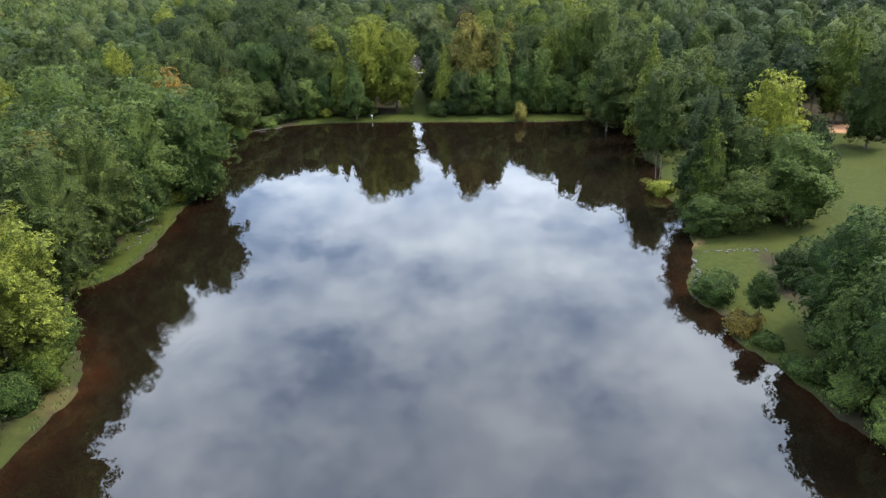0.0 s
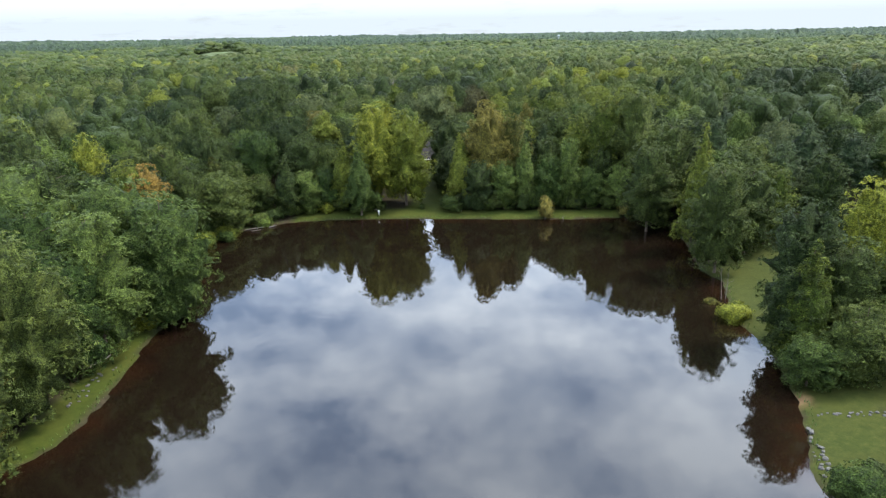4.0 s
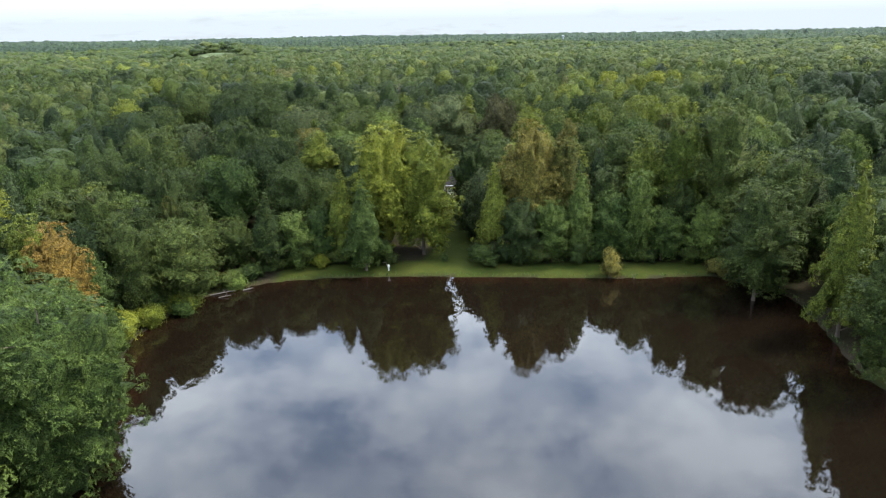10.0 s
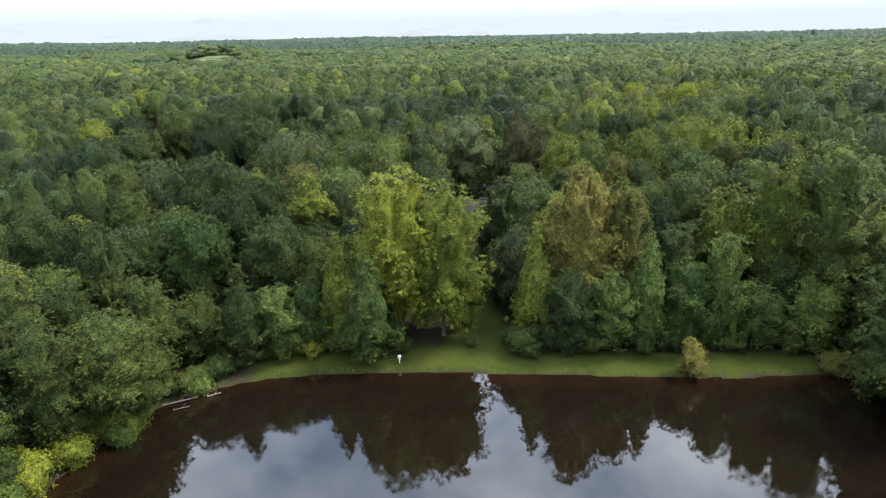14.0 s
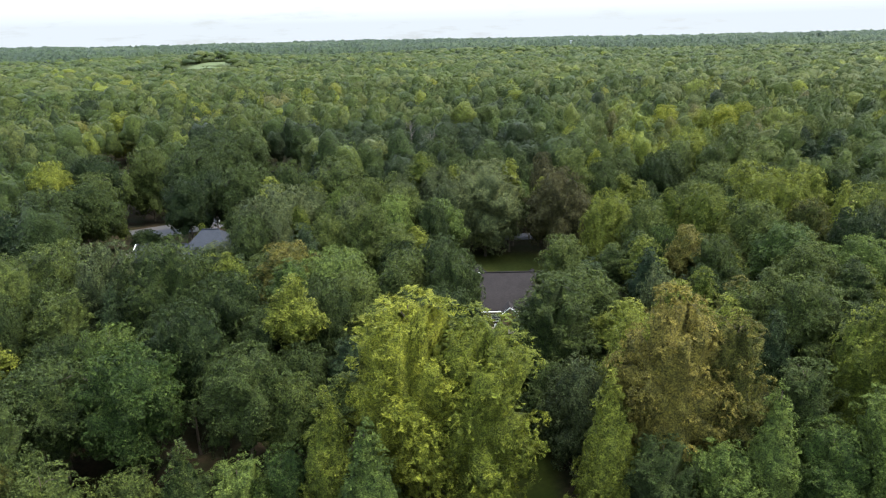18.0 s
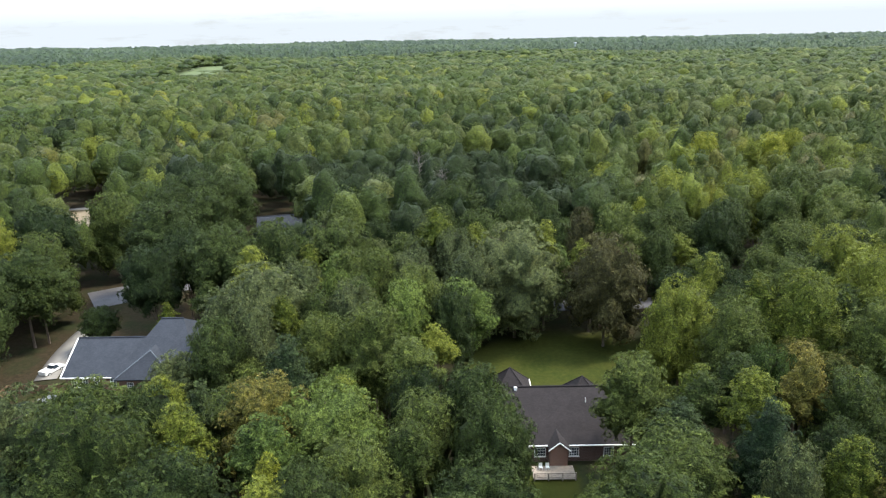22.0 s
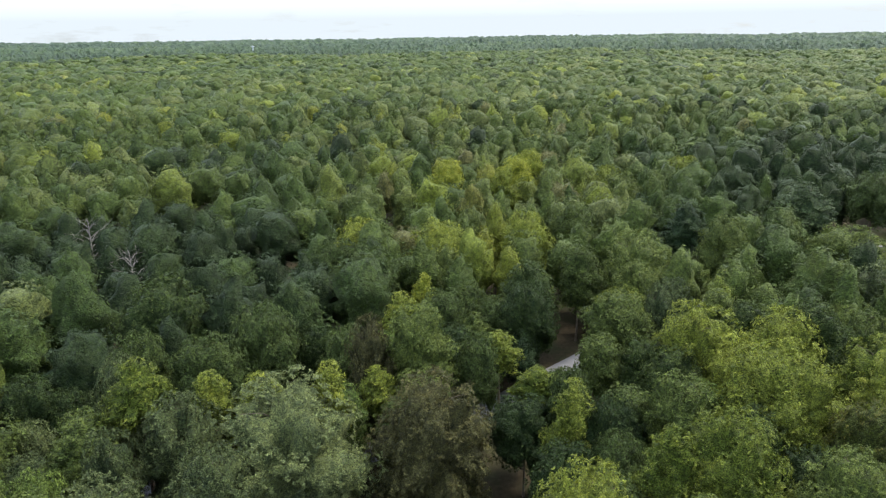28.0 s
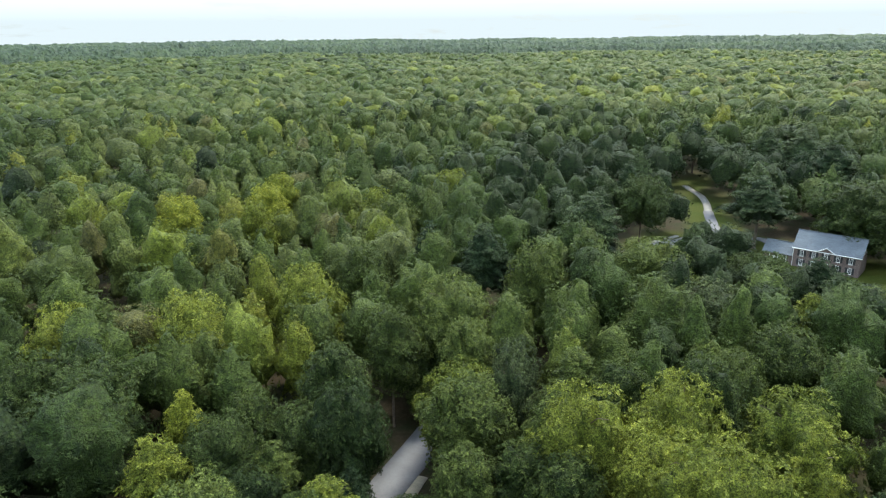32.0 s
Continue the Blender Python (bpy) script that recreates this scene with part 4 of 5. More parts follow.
# what stays free of trees: (x, y, x, y, half-width)
FREE = [
    (-9.5, 203, -8, 262, 4.5), (-14, 275, 5, 275, 10), (-4, 299, 8, 300, 12), (17, 311, 10, 296, 7), (-88, 291, -66, 291, 12), (-98, 286, -102, 330, 4),
    (-92, 278, -80, 279, 5), (200, 306, 200, 330, 10), (186, 310, 186, 328, 6), (184, 350, 206, 343, 9), (145, 361, 182, 364, 3), (217, 349, 283, 390, 4),
    (-148, 402, -152, 424, 10), (-112, 338, -80, 350, 5), (-100, 352, -20, 333, 1.5), (-20, 333, 20, 330, 1.5), (20, 330, 54, 339, 1.5),
    (54, 339, 100, 353, 1.5), (100, 353, 141, 365, 1.5), (51, 336, 58, 341, 3), (88, 95, 88, 160, 30), (106, 176, 106, 182, 9), (44, 100, 60, 100, 6), (-78, 200, -78, 206, 4), (-83, 398, -73, 398, 7),
    (-30, 203, 40, 201, 3.5), (46, 90, 54, 150, 9), (44, 70, 60, 92, 8),
]


def near_line(x, y, ax, ay, bx, by):
    dx, dy = bx - ax, by - ay
    t = min(max(((x - ax) * dx + (y - ay) * dy) / (dx * dx + dy * dy + 1e-9), 0), 1)
    return math.hypot(x - ax - t * dx, y - ay - t * dy)


def bank_distance(x, y):
    """The shore distance from a coarse table."""
    if not (-140 < x < 140 and -60 < y < 280):
        return 80.0
    return float(BANK[int((y + 60) // 2), int((x + 140) // 2)])


bxx, byy = np.meshgrid(np.arange(-139, 141, 2.0), np.arange(-59, 281, 2.0))
BANK = shore_distance(bxx.ravel(), byy.ravel()).reshape(bxx.shape)


def is_free(x, y, r):
    d = bank_distance(x, y)
    if d < r * 0.45 + 1.0 or (y > 195 and y < 206 and abs(x) < 43):
        return False
    return all(near_line(x, y, a, b, c, e) > w + r * 0.5 for a, b, c, e, w in FREE)


# lines of sight that stay open: eye, mark, half-width
OPEN = [
    ((-9, 274, 65), (198, 309, 1), 6), ((-9, 274, 65), (198, 322, 2), 5), ((-9, 274, 65), (237, 361, 1), 6), ((-9, 274, 65), (272, 382, 1), 4),
    ((-9, 274, 65), (190, 359, 1), 4), ((-9, 274, 65), (54, 338, 1), 2), ((-20, 246, 66), (56, 340, 1), 1.5),
    ((-23, 188, 64), (-5, 267, 1), 4), ((-23, 188, 64), (4, 300, 1), 9), ((-23, 188, 64), (-80, 285, 6), 4), ((-23, 188, 64), (-94, 286, 1), 3),
    ((-23, 188, 64), (-152, 418, 1), 5), ((-23, 188, 64), (-100, 337, 1), 6), ((-23, 188, 64), (-82, 347, 1), 1), ((-19, 152, 57), (-7, 267, 2), 3),
    ((-19, 152, 57), (-3, 290, 1), 3), ((-19, 152, 57), (-76, 291, 13), 2), ((-13, 98, 47), (-8, 255, 1), 2.2), ((0, 0, 45), (121, 207, 2), 3), ((0, 0, 45), (106, 180, 1), 7),
    ((0, 0, 45), (-7.5, 262, 3), 1.2), ((-24, 201, 66), (-78, 395, 4), 7),
    ((-22, 185, 64), (-385, 1200, 17), 20), ((-22, 185, 64), (-412, 1340, 17), 22),
]


def open_height(x, y, r):
    """How high a tree may stand here without closing a line of sight."""
    best = 99.0
    for e, m, w in OPEN:
        dx, dy = m[0] - e[0], m[1] - e[1]
        t = ((x - e[0]) * dx + (y - e[1]) * dy) / (dx * dx + dy * dy)
        if 0.02 < t < 1.04 and near_line(x, y, e[0], e[1], m[0], m[1]) < w + r * 0.55:
            best = min(best, e[2] + (m[2] - e[2]) * min(t + r * 0.7 / math.hypot(dx, dy), 1) - 0.8)
    return best


def shade_of(x, y):
    """Where darker pines or lighter poplars gather."""
    def g(cx, cy, w):
        return math.exp(-((x - cx) ** 2 + (y - cy) ** 2) / (w * w))
    return 0.28 * g(95, 428, 58) - 0.32 * g(175, 388, 70) - 0.26 * g(-16, 356, 36) - 0.36 * g(-24, 402, 40) - 0.34 * g(8, 362, 34) - 0.3 * g(-5, 412, 45) - 0.3 * g(-100, 250, 60) - 0.25 * g(112, 240, 60) - 0.22 * g(290, 410, 90) - 0.3 * g(20, 318, 24) - 0.22 * g(150, 311, 36) - 0.4 * g(270, 345, 70) + 0.22 * g(72, 300, 28) - 0.2 * g(-70, 400, 45) - 0.45 * g(-52, 238, 26) - 0.2 * g(-90, 345, 40) + 0.12 * math.sin(x * 0.021 + 1.3) * math.cos(y * 0.017)


cells = {}
for x, y, r in taken:
    cells.setdefault((int(x // 12), int(y // 12)), []).append((x, y, r))


def crowded(x, y, r, f=0.62):
    i, j = int(x // 12), int(y // 12)
    for a in range(i - 2, i + 3):
        for b in range(j - 2, j + 3):
            for u, v, q in cells.get((a, b), ()):
                if (x - u) ** 2 + (y - v) ** 2 < (f * (r + q)) ** 2:
                    return True
    return False


def settle(x, y, r):
    cells.setdefault((int(x // 12), int(y // 12)), []).append((x, y, r))


# the woods near the way: single trees between the landmarks
FILL = ["oak"] * 10 + ["grey"] * 4 + ["dark"] * 2 + ["lime"] * 5 + ["limec"] * 2 + ["pine"] * 3 + ["rust"] + ["vine"] * 3 + ["willow"] * 6
count = 0
for x0, x1, y0, y1, tries, group in ((-85, 70, 214, 345, 2600, "trees of the north wood"), (-120, -56, 95, 215, 900, "trees on the west bank"),
                                     (55, 125, 165, 235, 500, "trees on the east bank"), (30, 130, 270, 380, 1500, "trees along the lane"), (-62, -46, 20, 92, 120, "trees on the west bank")):
    for _ in range(tries):
        x, y, r = rng.uniform(x0, x1), rng.uniform(y0, y1), rng.uniform(3.6, 6.4)
        if count < 290 and not crowded(x, y, r) and is_free(x, y, r):
            kind, top = ("dark" if rng.uniform() < -1.6 * shade_of(x, y) else "lime" if rng.uniform() < 1.8 * shade_of(x, y) else FILL[rng.integers(len(FILL))]), min(rng.uniform(16, 23.5), open_height(x, y, r))
            if top < 6:
                continue
            if group == "trees on the east bank" and kind in ("lime", "limec"):
                kind = "oak"
            plant(kind, x, y, top, r * (0.8 if kind == "limec" else 1.0), group == "trees on the west bank" and x > -70, group)
            settle(x, y, r)
            count += 1

# the woods farther off: many small crowns in one mesh
SHAPES = ("round", "tall", "round", "wide", "pine", "tall", "wide", "round")
FAR_PROTO = [make_crown(np.random.default_rng(90 + i), SHAPES[i], 22, 5.4, 0.36, 34, 210, 0.92, (BALL_V, BALL_F), 0.92, 0.6, -0.5, 0.15) for i in range(8)]
NEAR_PROTO = [make_crown(np.random.default_rng(80 + i), SHAPES[i], 22, 5.4, 0.34, 44, 760, 0.56, (FINE_V, FINE_F), 0.88, 0.6, -0.8, 0.12) for i in range(8)]
TINY_PROTO = [make_crown(np.random.default_rng(60 + i), SHAPES[i], 22, 6.0, 0.36, 18, 42, 1.5, (BALL_V, BALL_F), 0.95, 0.55, 0.0, 0.18) for i in range(8)]
LEAST_PROTO = [make_crown(np.random.default_rng(40 + i), SHAPES[i], 22, 6.0, 0.4, 10, 13, 2.2, (BALL_V, BALL_F), 0.95, 0.5, 0.2, 0.16) for i in range(8)]


def wood_mass(name, label, spots, shapes, material):
    vs, fs, ts, ss, sm, base = [], [], [], [], [], 0
    for x, y, top, r, *lift in spots:
        v, f, _, solid = shapes[rng.integers(len(shapes))]
        a = rng.uniform(0, 6.28)
        c, s = math.cos(a), math.sin(a)
        k = r / 5.4
        vs.append(np.stack([x + k * (v[:, 0] * c - v[:, 1] * s), y + k * (v[:, 0] * s + v[:, 1] * c), 0.7 + sum(lift) + v[:, 2] * (top / 22)], -1))
        fs.append(f + base)
        t = 0.46 - (0.1 if y > 1150 else 0.0) + (0.21 if y < 700 else 0.15) * rng.normal() + 0.1 * float(ripple_noise(x, y, 0.022, 3.0)) + shade_of(x, y)
        ts.append(np.full(len(v), min(max(t, 0), 1)))
        ss.append(solid)
        sm.append(solid[f[:, 0]] > 0.5)
        base += len(v)
    ob = mesh_object(name, np.concatenate(vs), np.concatenate(fs), material, smooth=np.concatenate(sm), attrs={"tint": np.concatenate(ts), "solid": np.concatenate(ss)})
    return tagged(ob, label, "woods", kind="stuff")


def in_view(x, y):
    """The wedge of land that the clip looks over."""
    a = math.degrees(math.atan2(x, y - 120))
    return -48 < a < 40 or (y > 250 and -15 < math.degrees(math.atan2(x + 10, y - 230)) < 100)


near_spots, far_spots = [], []
for _ in range(45000):
    a, q = rng.uniform(0, 6.28), 480 * math.sqrt(rng.uniform(0, 1))
    x, y = q * math.sin(a), 230 + q * math.cos(a)
    r = rng.uniform(3.9, 7.2)
    seen = in_view(x, y)
    if not seen and (q > 330 or q > 200 and rng.uniform() < 0.75):
        continue
    if not crowded(x, y, r, 0.74 if seen else 0.78) and is_free(x, y, r):
        top = min(rng.uniform(14, 21) + r * 0.9, open_height(x, y, r))
        settle(x, y, r)
        if top < 9:
            continue
        spot = (x, y, top, r * 1.06)
        (near_spots if seen and math.hypot(x, y - 270) < 215 else far_spots).append(spot)
FIELD_LINE = ((-385, 1200, -412, 1330), (-412, 1330, -440, 1440))


def field_height(x, y):
    """A low rise in the far woods that carries a hay field."""
    d = np.minimum.reduce([capsule(x, y, *q) for q in FIELD_LINE])
    return 13.0 * np.clip(1.25 - d / 110, 0, 1) ** 1.5


def rolling(x, y):
    """Gentle hills far off."""
    q = np.hypot(x, y - 230)
    return np.clip((q - 600) / 900, 0, 1) * 7 * ripple_noise(x, y, 0.0052, 0.5) + np.clip((q - 1300) / 3500, 0, 1) * (22 + 7 * ripple_noise(x, y, 0.0016, 2.0))


tiny_spots, least_spots = [], []
for spots_, tries, q0, q1, r0, r1, f in ((tiny_spots, 16000, 470, 960, 5.2, 9.0, 0.62), (least_spots, 24000, 955, 1720, 6.5, 10.5, 0.64)):
    for _ in range(tries):
        a, q = rng.uniform(math.radians(-42), math.radians(88)), math.sqrt(rng.uniform(q0 ** 2, q1 ** 2))
        x, y, r = q * math.sin(a), 230 + q * math.cos(a), rng.uniform(r0, r1)
        lift = float(field_height(x, y))
        if lift > 12 and not (math.sin(x * 3.1) > 0.95) or crowded(x, y, r, f):
            continue
        lift += float(rolling(x, y))
        top = min(rng.uniform(15, 24), open_height(x, y, r) - lift)
        if top > 4:
            settle(x, y, r)
            spots_.append((x, y, top, r * 1.14, lift))
wood_mass("distant_woodland", "far-off green woods of rounded crowns", tiny_spots, TINY_PROTO, woods_mat)
wood_mass("distant_woodland", "hazy far-off woods on rolling land", least_spots, LEAST_PROTO, woods_mat)
wood_mass("woodland", "mixed green broadleaf and pine woods", near_spots, NEAR_PROTO, woods_loose)
wood_mass("far_woodland", "distant mixed green woods", far_spots, FAR_PROTO, woods_mat)

# the canopy out to the horizon: one rolling sheet of crowns
lo, angles = -100.0, []
while lo < 260:
    angles.append(lo)
    lo += 0.19 if -52 < lo < 88 else 1.5
radii = [1640.0]
while radii[-1] < 4850:
    radii.append(radii[-1] * (1.0046 + 0.007 * min(1, radii[-1] / 3000)))
ang, rad_ = np.meshgrid(np.radians(np.array(angles)), np.array(radii))
cx, cy = (rad_ * np.sin(ang)).ravel(), (230 + rad_ * np.cos(ang)).ravel()
CELL = 10.0
best, kind_t = np.full(cx.shape, -1e9), np.zeros(cx.shape)
ci, cj = np.floor(cx / CELL), np.floor(cy / CELL)


def hashed(i, j, k):
    v = np.sin(i * 127.1 + j * 311.7 + k * 74.7) * 43758.5453
    return v - np.floor(v)


for di in (-1, 0, 1):
    for dj in (-1, 0, 1):
        i, j = ci + di, cj + dj
        d2 = (cx - (i + hashed(i, j, 1)) * CELL) ** 2 + (cy - (j + hashed(i, j, 2)) * CELL) ** 2
        hh = 15 + 9 * hashed(i, j, 3) ** 0.7 - d2 * (0.34 + 0.2 * hashed(i, j, 4))
        hit_ = hh > best
        best = np.where(hit_, hh, best)
        kind_t = np.where(hit_, hashed(i, j, 5), kind_t)
best = np.maximum(best, 3) + 2.0 * (hashed(np.round(cx, 1), np.round(cy, 1), 9) - 0.5)
best += rolling(cx, cy) + 4 * ripple_noise(cx, cy, 0.021, 2.5)
# tint kept low: shade of unmodelled gaps and horizon haze go into the colour
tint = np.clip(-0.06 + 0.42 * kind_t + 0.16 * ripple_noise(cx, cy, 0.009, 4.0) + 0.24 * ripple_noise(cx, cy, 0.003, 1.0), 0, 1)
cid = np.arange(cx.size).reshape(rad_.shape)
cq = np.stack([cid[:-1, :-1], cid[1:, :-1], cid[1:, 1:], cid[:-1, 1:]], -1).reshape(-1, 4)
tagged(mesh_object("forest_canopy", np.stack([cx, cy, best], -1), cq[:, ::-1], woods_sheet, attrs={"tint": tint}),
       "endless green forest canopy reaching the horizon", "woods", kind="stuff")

hx_, hy_ = np.meshgrid(np.arange(-740, -230, 12.0), np.arange(1020, 1800, 12.0))
hid = np.arange(hx_.size).reshape(hx_.shape)
hq = np.stack([hid[:-1, :-1], hid[:-1, 1:], hid[1:, 1:], hid[1:, :-1]], -1).reshape(-1, 4)
hz = field_height(hx_.ravel(), hy_.ravel()) + rolling(hx_.ravel(), hy_.ravel()) + 1.2
tagged(mesh_object("field", np.stack([hx_.ravel(), hy_.ravel(), hz], -1), hq, plain("hay", (0.085, 0.115, 0.038), 0.9, 0.05), smooth=True),
       "pale green hay field on a rise between far woods", "field", kind="structure")

# ---- houses ----


def roof_mesh(name, verts, faces, material, parent, label="", thick=0.18):
    bm = bmesh.new()
    vs = [bm.verts.new(v) for v in verts]
    for f in faces:
        bm.faces.new([vs[i] for i in f])
    bmesh.ops.recalc_face_normals(bm, faces=bm.faces)
    bmesh.ops.solidify(bm, geom=bm.faces[:], thickness=thick)
    return part(name, bm, material, parent, label)


def gable_roof(parent, x0, x1, y0, y1, eave, ridge, material, along="x", over=0.4, hip=0.0):
    """A pitched roof; hip: how far the ridge's ends draw in."""
    x0, x1, y0, y1 = x0 - over, x1 + over, y0 - over, y1 + over
    if along == "x":
        m = (y0 + y1) / 2
        v = [(x0, y0, eave), (x1, y0, eave), (x1, y1, eave), (x0, y1, eave), (x0 + hip, m, ridge), (x1 - hip, m, ridge)]
        f = [(0, 1, 5, 4), (2, 3, 4, 5)] + ([(0, 4, 3), (1, 2, 5)] if hip else [])
    else:
        m = (x0 + x1) / 2
        v = [(x0, y0, eave), (x1, y0, eave), (x1, y1, eave), (x0, y1, eave), (m, y0 + hip, ridge), (m, y1 - hip, ridge)]
        f = [(0, 4, 5, 3), (1, 2, 5, 4)] + ([(0, 1, 4), (2, 3, 5)] if hip else [])
    roof = roof_mesh("roof", v, f, material, parent)
    a, b = Vector(v[4]), Vector(v[5])
    cap = bmesh.new()
    up = Vector((0, 0, 0.09))
    tube(cap, a + up, b + up, 0.13, 0.13, 6)
    part("ridge_cap", cap, material, roof)
    return roof


def gable_wall(parent, pts, material, thick=0.2):
    """A three-cornered wall under a roof's end."""
    return roof_mesh("gable", pts, [(0, 1, 2)], material, parent, thick=thick)


def window(parent, axis, pos, a, z, w, h, out, shutters=False, bars=(2, 2), arch=False):
    """A window with a white frame and glazing bars on the wall plane pos; out: the side it faces."""
    def slab(a0, a1, z0, z1, d0, d1, bevel=0.0):
        lo, hi = sorted((pos + out * d0, pos + out * d1))
        return blk(lo, hi, a0, a1, z0, z1) if axis == "x" else blk(a0, a1, lo, hi, z0, z1)

    f = 0.09
    frame_bm = bmesh.new()
    for a0, a1, z0, z1 in ((a - w / 2, a - w / 2 + f, z, z + h), (a + w / 2 - f, a + w / 2, z, z + h), (a - w / 2 + f, a + w / 2 - f, z, z + f), (a - w / 2 + f, a + w / 2 - f, z + h - f, z + h)):
        lo, hi = sorted((pos - out * 0.02, pos + out * 0.08))
        block(frame_bm, lo, hi, a0, a1, z0, z1) if axis == "x" else block(frame_bm, a0, a1, lo, hi, z0, z1)
    if arch:
        for k in range(6):
            t0, t1 = math.pi * k / 6, math.pi * (k + 1) / 6
            ends = []
            for t in (t0, t1):
                q, zz = a + w / 2 * math.cos(t), z + h + 0.42 * w * math.sin(t)
                ends.append((pos + out * 0.05, q, zz) if axis == "x" else (q, pos + out * 0.05, zz))
            tube(frame_bm, ends[0], ends[1], 0.07, 0.07, 5)
    win = part("window", frame_bm, white, parent, "white-framed window")
    part("pane", slab(a - w / 2 + f, a + w / 2 - f, z + f, z + h - f, 0.005, 0.03), glass, win)
    nx, nz = bars
    for i in range(1, nx):
        q = a - w / 2 + w * i / nx
        part("glazing_bar", slab(q - 0.025, q + 0.025, z + f, z + h - f, 0.032, 0.06), white, win)
    for i in range(1, nz):
        q = z + h * i / nz
        part("glazing_bar", slab(a - w / 2 + f, a + w / 2 - f, q - 0.025, q + 0.025, 0.062, 0.085), white, win)
    part("sill", slab(a - w / 2 - 0.08, a + w / 2 + 0.08, z - 0.1, z - 0.004, 0.0, 0.14), white, win)
    if shutters:
        for s in (-1, 1):
            c = a + s * (w / 2 + 0.33)
            part("shutter", slab(c - 0.29, c + 0.29, z - 0.02, z + h + 0.02, 0.0, 0.06), black, win, "black louvred shutter")
    return win


def gutter(parent, a, b, size=0.11):
    bm = bmesh.new()
    tube(bm, a, b, size, size, 6)
    return part("gutter", bm, white, parent, "white gutter")


# the brick house by the pond
h1 = thing("house", (0, 0, 0.7), "single-storey dark brick house with a brown shingle roof", "house", "houses in the woods")
part("wall", blk(-15, 6, 267.8, 284, -0.3, 3.2), brick_dark, h1)
roof1 = gable_roof(h1, -15, 6, 267.8, 284, 3.15, 8.3, roof_brown)
for x in (-15, 6):
    gable_wall(h1, [(x, 267.9, 3.2), (x, 283.9, 3.2), (x, 275.9, 7.9)], white)
for cx, cy, top, w in ((-11.8, 284.5, 7.3, 3.7), (0.1, 281.9, 6.9, 3.3)):
    part("wing_wall", blk(cx - w + 0.4, cx + w - 0.4, 284.0, cy + w - 0.3, -0.3, 3.1), brick_dark, h1)
    v = [(cx - w, cy - w - 1, 3.2), (cx + w, cy - w - 1, 3.2), (cx + w, cy + w, 3.1), (cx - w, cy + w, 3.1), (cx, cy, top)]
    wing = roof_mesh("wing_roof", v, [(0, 1, 4), (1, 2, 4), (2, 3, 4), (3, 0, 4)], roof_brown, h1, "hipped shingle roof")
    for k in range(4):
        part("ridge_cap", tube(bmesh.new(), v[k], (cx, cy, top + 0.04), 0.1, 0.1, 5), roof_brown, wing)
    gutter(h1, (cx + w + 0.05, cy - w, 3.1), (cx + w + 0.05, cy + w, 3.05))
part("roof_vent", blk(-12.0, -11.5, 275.3, 275.7, 7.9, 8.5), white, h1, "white metal roof vent")
gutter(h1, (-15.4, 267.32, 3.1), (-7.5, 267.32, 3.1))
gutter(h1, (-4.6, 267.32, 3.1), (6.4, 267.32, 3.1))
part("bay_wall", blk(-7.4, -4.8, 266.3, 267.8, -0.3, 3.3), brick_red, h1)
gable_wall(h1, [(-7.4, 266.32, 3.3), (-4.8, 266.32, 3.3), (-6.1, 266.32, 4.4)], brick_red)
roof_mesh("bay_roof", [(-7.7, 265.9, 3.2), (-6.1, 265.9, 4.55), (-6.1, 270.2, 4.55), (-7.7, 268.2, 3.2), (-4.5, 265.9, 3.2), (-4.5, 268.2, 3.2)], [(0, 1, 2, 3), (1, 4, 5, 2)], roof_brown, h1)
for s in (-1, 1):
    bm = bmesh.new()
    tube(bm, (-6.1 + s * 1.65, 265.85, 3.12), (-6.1, 265.85, 4.5), 0.1, 0.1, 5)
    part("verge_board", bm, white, h1)
window(h1, "y", 267.8, -8.7, 1.0, 1.7, 1.5, -1, bars=(4, 3))
window(h1, "y", 267.8, -12.8, 1.0, 1.3, 1.5, -1, bars=(3, 3))
window(h1, "y", 267.8, -3.6, 1.0, 1.5, 1.5, -1, bars=(4, 3))
window(h1, "y", 267.8, 1.6, 1.0, 1.5, 1.5, -1, bars=(4, 3))
window(h1, "y", 267.8, -10.7, 0.55, 1.0, 2.1, -1, bars=(3, 5))
part("vent_pipe", tube(bmesh.new(), (-1.0, 273.5, 6.6), (-1.0, 273.5, 7.6), 0.06, 0.06, 6), white, h1)
deck = thing("deck", (0, 0, 0.7), "raised weathered timber deck with a slim railing behind the house", "deck")
for i in range(26):
    y = 263.0 + i * 0.125
    part("board", blk(-10.2, -4.0, y, y + 0.115, 0.36, 0.4), plank, deck)
for x in (-10.1, -8.05, -6.0, -4.1):
    for y in (263.1, 266.0):
        part("post", blk(x - 0.07, x + 0.07, y - 0.07, y + 0.07, -0.5, 0.36 if y > 264 else 1.4), plank, deck)
part("rail", blk(-10.2, -4.0, 263.03, 263.13, 1.3, 1.38), plank, deck)
part("rail", blk(-10.03, -4.17, 263.18, 263.22, 0.52, 0.58), plank, deck)
for i in range(38):
    x = -10.0 + i * 0.155
    part("baluster", blk(x - 0.02, x + 0.02, 263.06, 263.1, 0.4, 1.3), plank, deck)
